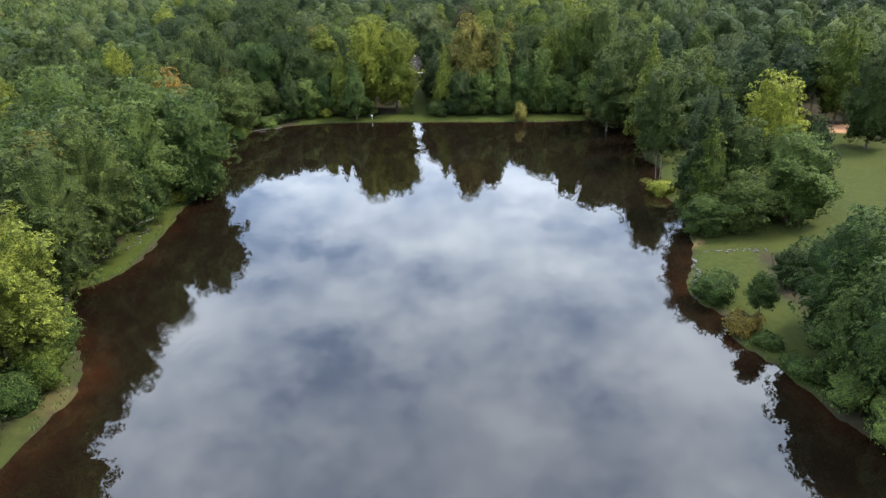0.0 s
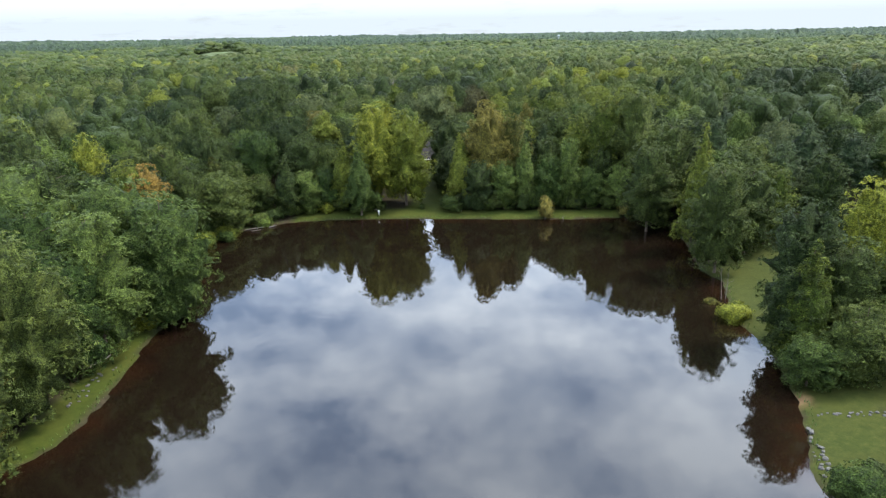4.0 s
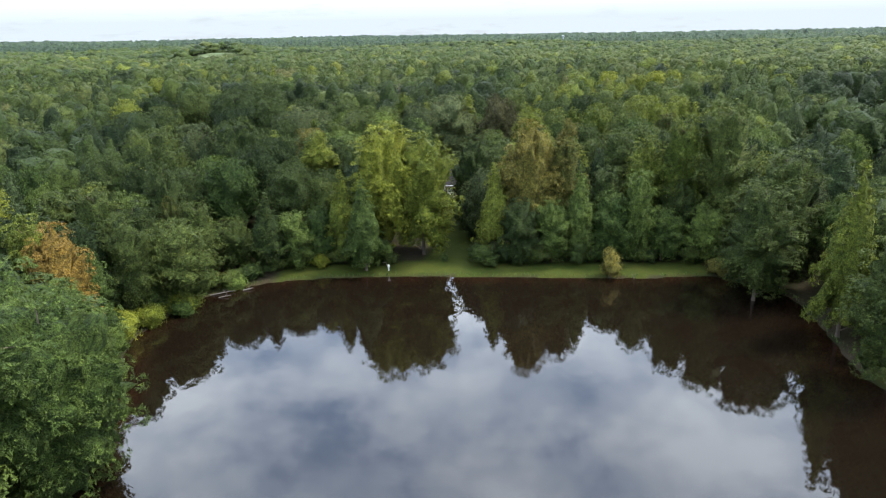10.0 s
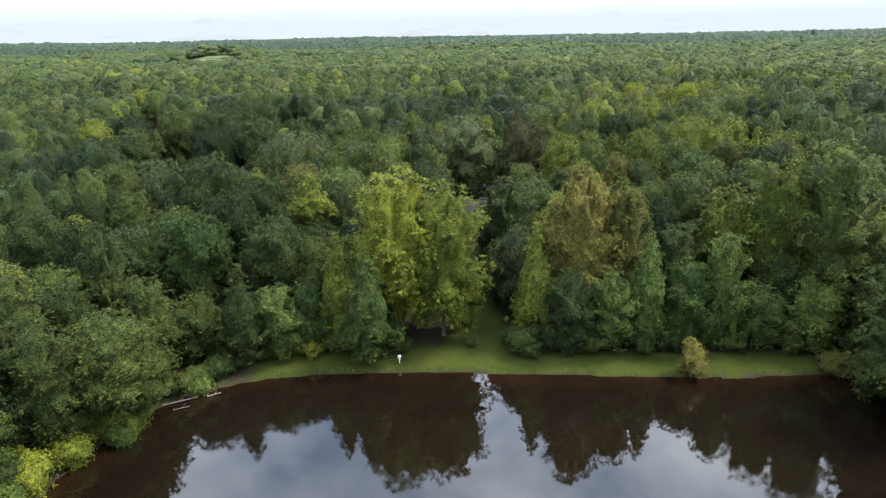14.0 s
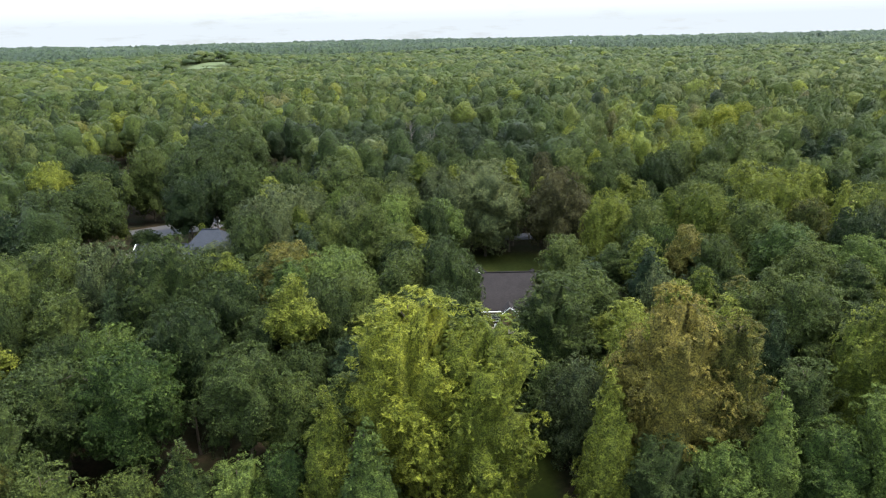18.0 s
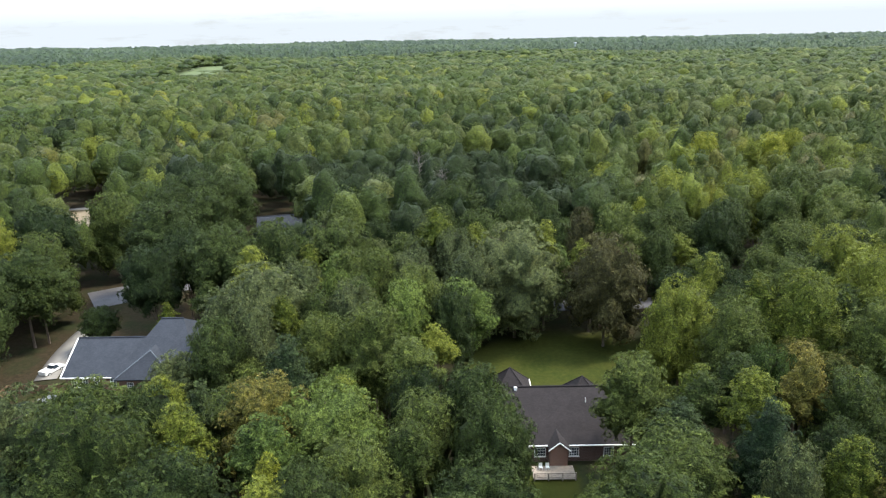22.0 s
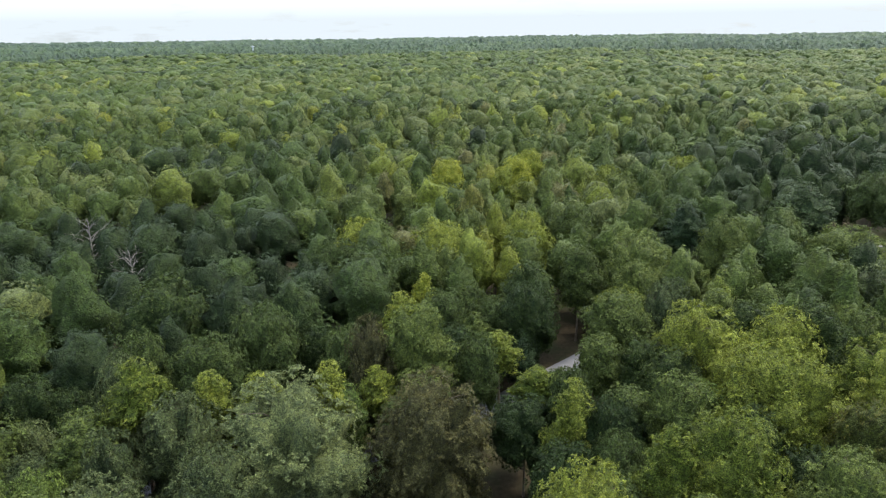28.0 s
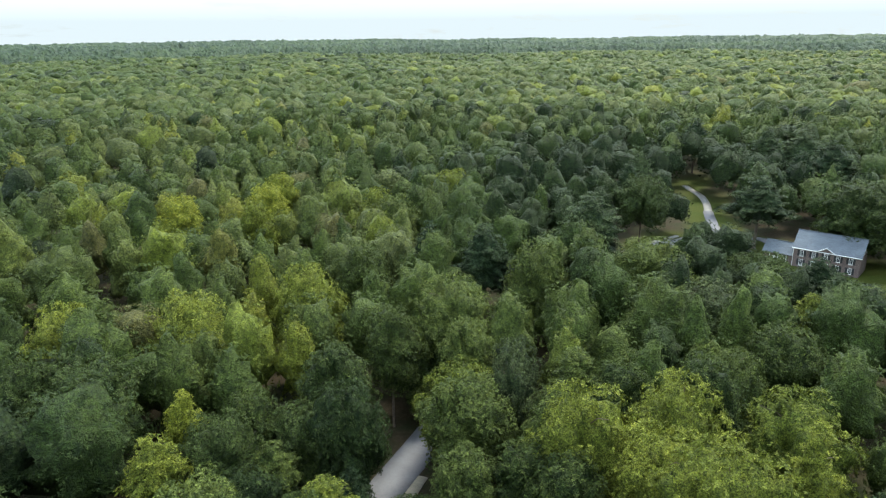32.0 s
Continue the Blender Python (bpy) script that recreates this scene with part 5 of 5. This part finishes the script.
for i, x in enumerate((-8.9, -7.9)):
    ch = thing("garden_chair", (x, 265.4, 1.1), "white slatted garden chair on the deck", "chair", "chairs on the deck")
    part("seat", blk(-0.26, 0.26, -0.25, 0.25, 0.38, 0.43), white, ch)
    part("backrest", blk(-0.26, 0.26, 0.25, 0.29, 0.43, 0.92), white, ch)
    for a in (-0.23, 0.23):
        for b in (-0.22, 0.22):
            part("leg", blk(a - 0.025, a + 0.025, b - 0.025, b + 0.025, 0, 0.38), white, ch)

# the slate-roofed brick house to the west
h2 = thing("house", (0, 0, 0.9), "two-storey red brick house with a dark slate-blue roof", "house", "houses in the woods")
part("wall", blk(-88.4, -78, 284, 298, -0.4, 7.0), brick_red, h2)
part("wall", blk(-78, -65, 282.6, 302, -0.4, 7.6), brick_red, h2)
gable_roof(h2, -88.4, -77, 284, 298, 6.95, 11.0, roof_blue, "x", 0.5)
for y0, y1 in ((284, 298),):
    gable_wall(h2, [(-88.4, y0, 7.0), (-88.4, y1, 7.0), (-88.4, 291, 10.7)], brick_red)
gable_roof(h2, -79, -65, 282.6, 302, 7.55, 14.0, roof_blue, "x", 0.5, hip=5.5)
roof_mesh("cross_roof", [(-78.8, 281.5, 7.4), (-73.6, 285.3, 11.0), (-73.6, 289, 11.2), (-78.8, 284.6, 7.6), (-68.4, 281.5, 7.4), (-68.4, 284.6, 7.6)], [(0, 1, 2, 3), (1, 4, 5, 2), (0, 4, 1)], roof_blue, h2, "hipped shingle roof over the projecting front")
part("hip_cap", tube(bmesh.new(), (-78.8, 281.5, 7.45), (-73.6, 285.3, 11.05), 0.1, 0.1, 5), roof_grey, h2)
part("hip_cap", tube(bmesh.new(), (-68.4, 281.5, 7.45), (-73.6, 285.3, 11.05), 0.1, 0.1, 5), roof_grey, h2)
gutter(h2, (-88.9, 283.45, 6.9), (-78.5, 283.45, 6.9))
gutter(h2, (-78.5, 282.05, 7.5), (-64.6, 282.05, 7.5))
bm = bmesh.new()
tube(bm, (-88.95, 283.4, 6.95), (-88.95, 291, 11.05), 0.12, 0.12, 5)
part("verge_board", bm, white, h2)
bm = bmesh.new()
tube(bm, (-78.2, 283.5, 6.9), (-78.2, 283.7, 0), 0.06, 0.06, 6)
part("downpipe", bm, white, h2)
part("bay_wall", blk(-88.2, -84.0, 282.6, 284, -0.4, 3.6), brick_red, h2)
roof_mesh("bay_roof", [(-88.5, 282.2, 3.55), (-83.7, 282.2, 3.55), (-84.6, 284, 4.5), (-87.6, 284, 4.5), (-88.5, 284, 3.55), (-83.7, 284, 3.55)], [(0, 1, 2, 3), (0, 3, 4), (1, 5, 2)], roof_blue, h2)
for k in range(3):
    window(h2, "y", 284, -87.0 + k * 1.0, 4.9, 0.95, 1.6, -1, bars=(2, 3))
window(h2, "y", 284, -83.0, 5.0, 1.0, 1.5, -1, bars=(2, 3))
window(h2, "y", 284, -80.2, 5.0, 1.0, 1.5, -1, bars=(2, 3))
window(h2, "y", 282.6, -76.6, 5.0, 1.1, 1.4, -1, bars=(3, 3))
window(h2, "y", 282.6, -72.0, 5.0, 1.1, 1.4, -1, bars=(3, 3))
window(h2, "y", 282.6, -86.9, 1.3, 1.0, 1.5, -1, bars=(2, 3))
window(h2, "y", 284, -82.4, 1.3, 0.9, 1.3, -1, bars=(2, 2))

# the colonial house in the east
h3 = thing("house", (-8.3, -1.8, 0.7), "two-storey brown brick house with grey roof and black shutters", "house", "houses in the woods")
part("wall", blk(206, 215, 306.8, 323.8, -0.4, 5.7), brick_brown, h3)
gable_roof(h3, 206, 215, 306.8, 323.8, 5.65, 9.9, roof_grey, "y", 0.35)
for y in (306.8, 323.8):
    gable_wall(h3, [(206.1, y, 5.7), (214.9, y, 5.7), (210.5, y, 9.6)], white)
gutter(h3, (205.6, 306.4, 5.6), (205.6, 324.2, 5.6))
roof_mesh("pediment_roof", [(205.4, 312.9, 5.65), (205.4, 315.3, 7.05), (208.4, 315.3, 7.05), (206.4, 312.9, 5.75), (205.4, 317.7, 5.65), (206.4, 317.7, 5.75)], [(0, 1, 2, 3), (1, 4, 5, 2)], roof_grey, h3)
gable_wall(h3, [(205.95, 313.2, 5.6), (205.95, 317.4, 5.6), (205.95, 315.3, 6.9)], brick_brown)
for s in (-1, 1):
    bm = bmesh.new()
    tube(bm, (205.4, 315.3 + s * 2.4, 5.6), (205.4, 315.3, 7.0), 0.1, 0.1, 5)
    part("verge_board", bm, white, h3)
for k in range(5):
    y = 309.1 + k * 3.1
    window(h3, "x", 206, y, 3.5, 0.95, 1.65, -1, True, (2, 3), arch=(k == 2))
    if k != 2:
        window(h3, "x", 206, y, 0.75, 0.95, 1.75, -1, True, (2, 3))
door = part("door", blk(205.93, 205.99, 314.8, 315.8, 0, 2.1), white, h3, "white panelled front door")
part("door_frame", blk(205.9, 205.98, 314.55, 316.05, 2.1, 2.4), white, door)
bm = bmesh.new()
tube(bm, (205.85, 323.7, 5.6), (205.85, 323.7, 0), 0.06, 0.06, 6)
part("downpipe", bm, white, h3)
part("wing_wall", blk(207, 214, 323.8, 332, -0.4, 2.9), brick_brown, h3)
gable_roof(h3, 206.6, 214.4, 323.8, 332, 2.9, 5.6, roof_grey, "y", 0.3)
for k, y in enumerate((325.6, 327.9, 330.2)):
    part("porch_post", blk(206.7, 206.9, y - 0.11, y + 0.11, -0.3, 2.85), white, h3)
window(h3, "x", 207, 326.7, 0.6, 0.9, 1.7, -1, True, (2, 3))
part("porch_door", blk(206.93, 206.99, 328.6, 329.6, 0, 2.1), white, h3, "white side door")
part("step", blk(204.6, 206, 314.3, 316.3, -0.3, 0.25), concrete, h3)

# grey roofs half hidden farther on
for x, y, turn, mat in ((-78, 398, 0.2, roof_blue),):
    hx = thing("house", (x, y, 0.7), "house with a dark grey roof half hidden by trees", "house", "houses in the woods", turn)
    part("wall", blk(-7, 7, -4.5, 4.5, -0.3, 3.0), brick_brown, hx)
    gable_roof(hx, -7, 7, -4.5, 4.5, 2.95, 6.2, mat, "x", 0.4)
    for e in (-7, 7):
        gable_wall(hx, [(e, -4.4, 3.0), (e, 4.4, 3.0), (e, 0, 5.9)], white)
    for k in (-4, 0, 4):
        window(hx, "y", -4.5, k, 1.0, 1.1, 1.3, -1)

# ---- vehicles and yard things ----


def vehicle(x, y, turn, label, pickup=False):
    car = thing("pickup_truck" if pickup else "car", (x, y, 0.85), label, "vehicle", "parked vehicles", turn)
    bm = bmesh.new()
    block(bm, -2.3, 2.3, -0.9, 0.9, 0.35, 0.85, 0.08)
    part("body", bm, car_white, car)
    bm = bmesh.new()
    c0, c1 = (-0.3, 1.1) if pickup else (-1.7, 1.2)
    made = bmesh.ops.create_cube(bm, size=1.0)["verts"]
    for v in made:
        top = v.co.z > 0
        v.co = Vector(((c1 if v.co.x > 0 else c0) + (0.0 if not top else (-0.45 if v.co.x > 0 else 0.25)), v.co.y * (1.4 if top else 1.7), 1.5 if top else 0.84))
    part("cabin", bm, glass, car, "dark glass")
    part("roof", blk(c0 + 0.25, c1 - 0.45, -0.68, 0.68, 1.5, 1.55), car_white, car)
    if pickup:
        for s in (-1, 1):
            part("bed_side", blk(-2.28, -0.35, s * 0.86 - 0.04, s * 0.86 + 0.04, 0.85, 1.15), car_white, car)
        part("tailgate", blk(-2.3, -2.22, -0.8, 0.8, 0.85, 1.15), car_white, car)
    for wx_ in (-1.4, 1.4):
        for wy_ in (-0.88, 0.88):
            bm = bmesh.new()
            tube(bm, (wx_, wy_ - 0.1, 0.33), (wx_, wy_ + 0.1, 0.33), 0.33, 0.33, 14)
            wheel = part("wheel", bm, rubber, car)
            bm = bmesh.new()
            o = 0.105 if wy_ > 0 else -0.105
            tube(bm, (wx_, wy_ + o - 0.01, 0.33), (wx_, wy_ + o + 0.01, 0.33), 0.19, 0.19, 10)
            part("rim", bm, steel, wheel)
    for s in (-0.6, 0.6):
        part("headlight", blk(2.29, 2.32, s - 0.18, s + 0.18, 0.62, 0.76), white, car)
    return car


vehicle(-100.5, 299.5, 1.25, "white pickup truck parked beside the brick house", True)
vehicle(121.5, 208, 0.4, "white car parked in the shade of the trees")
vehicle(-98, 343, 0.3, "white car parked on the turning circle")
vehicle(-88, 352, 0.6, "pale car parked under tall oaks")

fence = thing("fence", (0, 0, 0.75), "brown timber board fence round the back yard", "fence")
for i in range(40):
    x, y = -104 + i * 0.32, 291.2 + 0.05 * math.sin(i * 2.1)
    part("board", blk(x, x + 0.29, y, y + 0.03, -0.1, 1.75 + 0.04 * math.sin(i * 1.7)), fence_wood, fence)
for i in range(28):
    y = 282.4 + i * 0.32
    part("board", blk(-104.1, -104.07, y, y + 0.29, -0.1, 1.75 + 0.04 * math.sin(i * 1.3)), fence_wood, fence)

boat = thing("covered_boat", (-94.8, 287.2, 0.8), "small boat under a crumpled grey cover", "boat", turn=0.9)
bm = bmesh.new()
bmesh.ops.create_uvsphere(bm, u_segments=14, v_segments=8, radius=1.0)
for v in bm.verts:
    v.co = Vector((max(v.co.x, -0.8) * 2.1, v.co.y * 0.95 * (1 - 0.35 * max(v.co.x, 0)), 0.7 + max(v.co.z, -0.5) * 0.6 + 0.14 * math.sin(8 * v.co.x + 6 * v.co.y) + 0.1 * math.sin(17 * v.co.y)))
part("cover", bm, grey_cover, boat)
part("trailer", blk(-2.2, 1.8, -0.5, 0.5, 0.15, 0.3), steel, boat)
for x, y, mat, label, name, size in ((-90.8, 284.2 - 1.0, red_plastic, "red plastic play car beside the wall", "play_car", 0.7), (-91.6, 282.6, black, "black grill under a dark cover", "grill", 0.6),
                                     (-77.0, 277.6, red_plastic, "red toy slide among the trees", "slide", 0.9), (-75.9, 276.6, blue_plastic, "pale blue tarp heap on the ground", "tarp", 0.9),
                                     (-86.2, 280.9, red_plastic, "red flower tub by the bay", "flower_tub", 0.45)):
    bm = bmesh.new()
    bmesh.ops.create_icosphere(bm, subdivisions=2, radius=size)
    for v in bm.verts:
        v.co = Vector((v.co.x * 1.2, v.co.y * 0.8, max(-0.2, v.co.z * 0.75) + 0.2 + 0.1 * math.sin(7 * v.co.x)))
    ob = part(name, bm, mat)
    ob.location = (x, y, 0.85)
    tagged(ob, label, name.replace("_", " "))

# ---- on the banks ----
sign = thing("nest_box", (-21.9, 202.8, 0.5), "white painted nest box on a white post by the water", "nest box")
part("post", blk(-0.06, 0.06, -0.06, 0.06, -0.4, 0.8), white, sign)
part("box", blk(-0.22, 0.22, -0.16, 0.16, 0.8, 1.16, 0.03), white, sign)
part("lid", blk(-0.26, 0.26, -0.2, 0.2, 1.164, 1.2), white, sign)
part("brace", blk(-0.14, 0.14, -0.09, 0.09, 0.6, 0.68), white, sign)
for x, y in ((-23.3, 206.0), (-0.6, 204.6)):
    bench = thing("bench", (x, y, 0.75), "low weathered plank bench on the grassy bank", "bench", "benches on the north bank")
    part("seat", blk(-0.9, 0.9, -0.2, 0.2, 0.4, 0.46), plank, bench)
    for s in (-0.7, 0.7):
        part("leg", blk(s - 0.05, s + 0.05, -0.17, 0.17, -0.1, 0.4), plank, bench)


def twigs(name, x, y, h, label, n=2, material=None):
    bm = bmesh.new()
    r = random.Random(int(x * 7 + y))
    for k in range(n):
        a = Vector((r.uniform(-0.5, 0.5), r.uniform(-0.5, 0.5), -0.5))
        b = a + Vector((r.uniform(-0.5, 0.5), r.uniform(-0.5, 0.5), h * r.uniform(0.75, 1.0)))
        tube(bm, a, b, 0.09, 0.02, 6)
        for _ in range(5):
            c = a.lerp(b, r.uniform(0.35, 0.9))
            tube(bm, c, c + Vector((r.uniform(-1, 1), r.uniform(-1, 1), r.uniform(0.4, 1.2))), 0.04, 0.01, 4)
    ob = part(name, bm, material or dead_wood)
    ob.location = (x, y, float(ground_height(x, y)[0]))
    return tagged(ob, label, "dead tree")


twigs("snag", 45.4, 140.8, 7.5, "two thin leafless grey stems at the water's edge", 2)
twigs("snag", 26.4, 196.3, 1.9, "pale dead stick standing in the shallows", 1)
twigs("snag", 8.8, 441, 25, "tall pale dead trunk above the canopy", 1)
twigs("snag", 65, 296, 20, "pale leaning dead stem among green crowns", 1)

for x0, y0, x1, y1, r in ((-54.5, 191.5, -50.2, 193.4, 0.11), (-52.5, 190.2, -50.4, 190.9, 0.08), (-49.0, 193.8, -47.2, 194.6, 0.14), (-63.5, 178, -61, 180.5, 0.2)):
    bm = bmesh.new()
    tube(bm, (x0, y0, 0.12), (x1, y1, 0.3), r, r * 0.6, 8)
    tube(bm, ((x0 + x1) / 2, (y0 + y1) / 2, 0.2), ((x0 + x1) / 2 + 0.4, (y0 + y1) / 2 + 0.5, 0.7), r * 0.4, 0.02, 5)
    tagged(part("fallen_log", bm, dead_wood), "bleached fallen log lying in the shallows", "log", "logs in the cove")

planter = thing("timber_bed", (-56.0, 118.3, 0.6), "low timber-edged bed under the trees", "garden bed", turn=1.3)
for k in range(3):
    part("beam", blk(-2.4, 2.4, -0.1, 0.1, k * 0.19 - 0.1, k * 0.19 + 0.085), plank, planter)
    part("beam", blk(-2.4, -2.2, 0.104, 1.6, k * 0.19 - 0.1, k * 0.19 + 0.085), plank, planter)


def rock(x, y, s, label, group):
    bm = bmesh.new()
    bmesh.ops.create_icosphere(bm, subdivisions=1, radius=s)
    r = random.Random(int(x * 31 + y * 17 + s * 100))
    for v in bm.verts:
        v.co = Vector((v.co.x * 1.2, v.co.y, v.co.z * 0.7)) * r.uniform(0.7, 1.2)
    ob = part("rock", bm, stone)
    ob.location = (x, y, float(ground_height(x, y)[0]) + s * 0.2)
    ob.rotation_euler[2] = r.uniform(0, 6)
    tagged(ob, label, "rock", group)


rr_ = random.Random(3)
for i in range(26):
    t = (i + 0.4 * math.sin(i * 5.0)) / 25
    rock(41.5 + 10 * t + rr_.uniform(-0.3, 0.3), 101.0 - 0.6 * t + rr_.uniform(-0.5, 0.5), rr_.uniform(0.1, 0.28), "pale grey stone in a row on the lawn", "stones on the east bank")
for i in range(22):
    t = i / 21
    rock(38.6 - 3.2 * t + rr_.uniform(-0.4, 0.4), 98.5 - 17 * t + rr_.uniform(-0.4, 0.4) + (4 if t > 0.5 else 0), rr_.uniform(0.15, 0.36), "pale stone edging the water", "stones on the east bank")
for i in range(16):
    rock(-53.6 + rr_.uniform(-0.9, 0.9), 106 + i * 0.7 + rr_.uniform(-0.4, 0.4), rr_.uniform(0.15, 0.3), "grey stone at the foot of the west bank", "stones on the west bank")


def shrub(x, y, w, h, leaves, label, seed, dense=900, leaf=0.28):
    r = np.random.default_rng(seed)
    v, f, c, solid = make_crown(r, "wide", h, w, 0.02, 16, dense, leaf, (FINE_V, FINE_F))
    z = max(float(ground_height(x, y)[0]), 0.0)
    top = thing("shrub", (x, y, z - 0.1), label, "shrub", "shrubs on the banks")
    me = bpy.data.meshes.new("foliage")
    me.from_pydata(v.tolist(), [], f.tolist())
    me.attributes.new("solid", "FLOAT", "POINT").data.foreach_set("value", solid.astype(np.float32))
    me.polygons.foreach_set("use_smooth", solid[f[:, 0]] > 0.5)
    me.materials.append(LEAVES[leaves])
    ob = new("foliage", me)
    ob.parent = top
    bm = bmesh.new()
    for k in range(5):
        a = k * 1.26
        tube(bm, (0.1 * math.cos(a), 0.1 * math.sin(a), -0.3), (w * 0.5 * math.cos(a), w * 0.5 * math.sin(a), h * 0.6), 0.05, 0.015, 5)
    part("stems", bm, bark, top)


SHRUBS = [
    (36.6, 84.5, 2.7, 4.2, "willow"), (37.6, 76.5, 2.4, 2.2, "orange"), (39.0, 72.5, 1.6, 1.6, "willow"), (40.3, 66.5, 2.2, 2.0, "vine"), (40.5, 88.5, 1.2, 1.8, "grey"),
    (21.6, 197.8, 2.1, 6.0, "rust"), (43.0, 197.6, 2.6, 3.4, "rust"), (-10.6, 207.8, 0.8, 1.6, "dark"), (43.4, 131.5, 2.6, 2.8, "yellow"), (42.4, 139.2, 1.2, 0.7, "rust"),
    (-57.4, 185, 3.2, 3.6, "lime"), (-63.0, 173, 3.6, 4.0, "yellow"), (-54.6, 131, 2.2, 1.8, "yellow"), (-36.5, 205.5, 2.2, 3.0, "yellow"), (-51.5, 196.5, 3.0, 2.0, "vine"),
    (-1.6, 207.5, 2.4, 4.4, "grey"), (-46.5, 66.5, 3.2, 5.5, "lime"), (-47.5, 61, 3.0, 4.5, "willow"), (-50, 75, 3.4, 5, "willow"), (-48.5, 55, 3.4, 4.5, "dark"), (47.5, 192, 4.5, 7.0, "grey"), (-60.2, 178, 2.6, 3.2, "yellow"), (-62, 168, 2.8, 3.5, "vine"), (-60.8, 162.5, 2.4, 3, "willow"), (-57.5, 157, 2.6, 3.4, "vine"),
    (-56.2, 183, 2.4, 2.6, "vine"), (-53.6, 195.5, 2.2, 2.4, "rust"), (-49, 201, 2.2, 2.6, "vine"),
    (42.2, 60, 2.6, 4.2, "willow"), (44.0, 54, 3.2, 5.5, "vine"), (41.8, 64.5, 1.8, 2.2, "dark"), (45.5, 47, 3.2, 5.0, "willow"),
]
for i, (x, y, w, h, leaves) in enumerate(SHRUBS):
    name = {"willow": "bright green", "orange": "orange-tinged", "vine": "leafy green", "grey": "grey-green", "yellow": "yellowing", "rust": "brownish", "dark": "small dark", "lime": "lime green"}[leaves]
    shrub(x, y, w, h, leaves, name + " shrub growing on the pond's bank", 200 + i, int(260 + 110 * w * h ** 0.5), 0.34)

# undergrowth along the wood's edge on the north and west banks
spots = []
for i in range(60):
    x = -44 + i * 1.48
    if abs(x + 9.2) > 5.0 and not -21 < x < -8:
        spots.append((x + rng.uniform(-0.5, 0.5), (204.2 if x > -4 else 205.5) + rng.uniform(0, 3) + 0.6 * math.sin(x * 0.6), rng.uniform(2.5, 6.5), rng.uniform(1.6, 2.6)))
for i in range(20):
    t = i / 19
    spots.append((-62.5 + 19 * t - 2.5 * math.sin(t * 3.1) + rng.uniform(-0.6, 0.6), 179 + 24.5 * t + rng.uniform(-0.5, 1.5), rng.uniform(2, 4.5), rng.uniform(1.5, 2.4)))
for i in range(46):
    y = 98 + i * 2.0
    d = 7.5 if y < 135 else 3.5
    x = {0: -50.5}.get(i, -52 - (max(0, 24 - abs(y - 173)) * 0.34))
    spots.append((x - d - rng.uniform(0, 5), y, rng.uniform(2, 6), rng.uniform(1.8, 3.2)))
BRUSH_PROTO = [make_crown(np.random.default_rng(110 + i), "wide", 22, 5.4, 0.02, 30, 620, 0.62, (FINE_V, FINE_F), 0.88, 0.6) for i in range(4)]
wood_mass("undergrowth", "dark green brush under the trees' edge", spots, BRUSH_PROTO, woods_loose)

# grass blades on the banks
bx_, by_ = rng.uniform(-62, 60, 60000), rng.uniform(58, 212, 60000)
bd = shore_distance(bx_, by_)
g, _, _ = covers(bx_, by_)
sel = (bd > 0.0) & (bd < 1.1)
bx_, by_ = bx_[sel][:14000], by_[sel][:14000]
nb = len(bx_)
bz = ground_height(bx_, by_)
a_, hgt, wid_ = rng.uniform(0, 6.28, nb), rng.uniform(0.15, 0.6, nb), rng.uniform(0.05, 0.13, nb)
b3 = np.stack([np.stack([bx_ - wid_ * np.cos(a_), by_ - wid_ * np.sin(a_), bz - 0.03], -1), np.stack([bx_ + wid_ * np.cos(a_), by_ + wid_ * np.sin(a_), bz - 0.03], -1),
               np.stack([bx_ + rng.uniform(-0.15, 0.15, nb), by_ + rng.uniform(-0.15, 0.15, nb), bz + hgt], -1)], 1).reshape(-1, 3)
tagged(mesh_object("grass", b3, np.arange(3 * nb).reshape(nb, 3), plain("grass_blades", (0.07, 0.11, 0.02), 0.8, 0.4, 0.5), attrs={"solid": np.ones(3 * nb)}), "rough green grass along the banks", "grass", kind="stuff")

# the far water tower
tower_paint = plain("weathered_tower_paint", (0.3, 0.33, 0.36), 0.6, 0.3, 0.1)
tower = thing("water_tower", (420, 2624, 6), "pale water tower on the far horizon", "tower")
part("column", tube(bmesh.new(), (0, 0, -6), (0, 0, 25), 2.4, 2.0, 12), tower_paint, tower)
bm = bmesh.new()
bmesh.ops.create_uvsphere(bm, u_segments=16, v_segments=10, radius=5.5)
for v in bm.verts:
    v.co = Vector((v.co.x, v.co.y, 26 + v.co.z * 0.5))
part("tank", bm, tower_paint, tower)
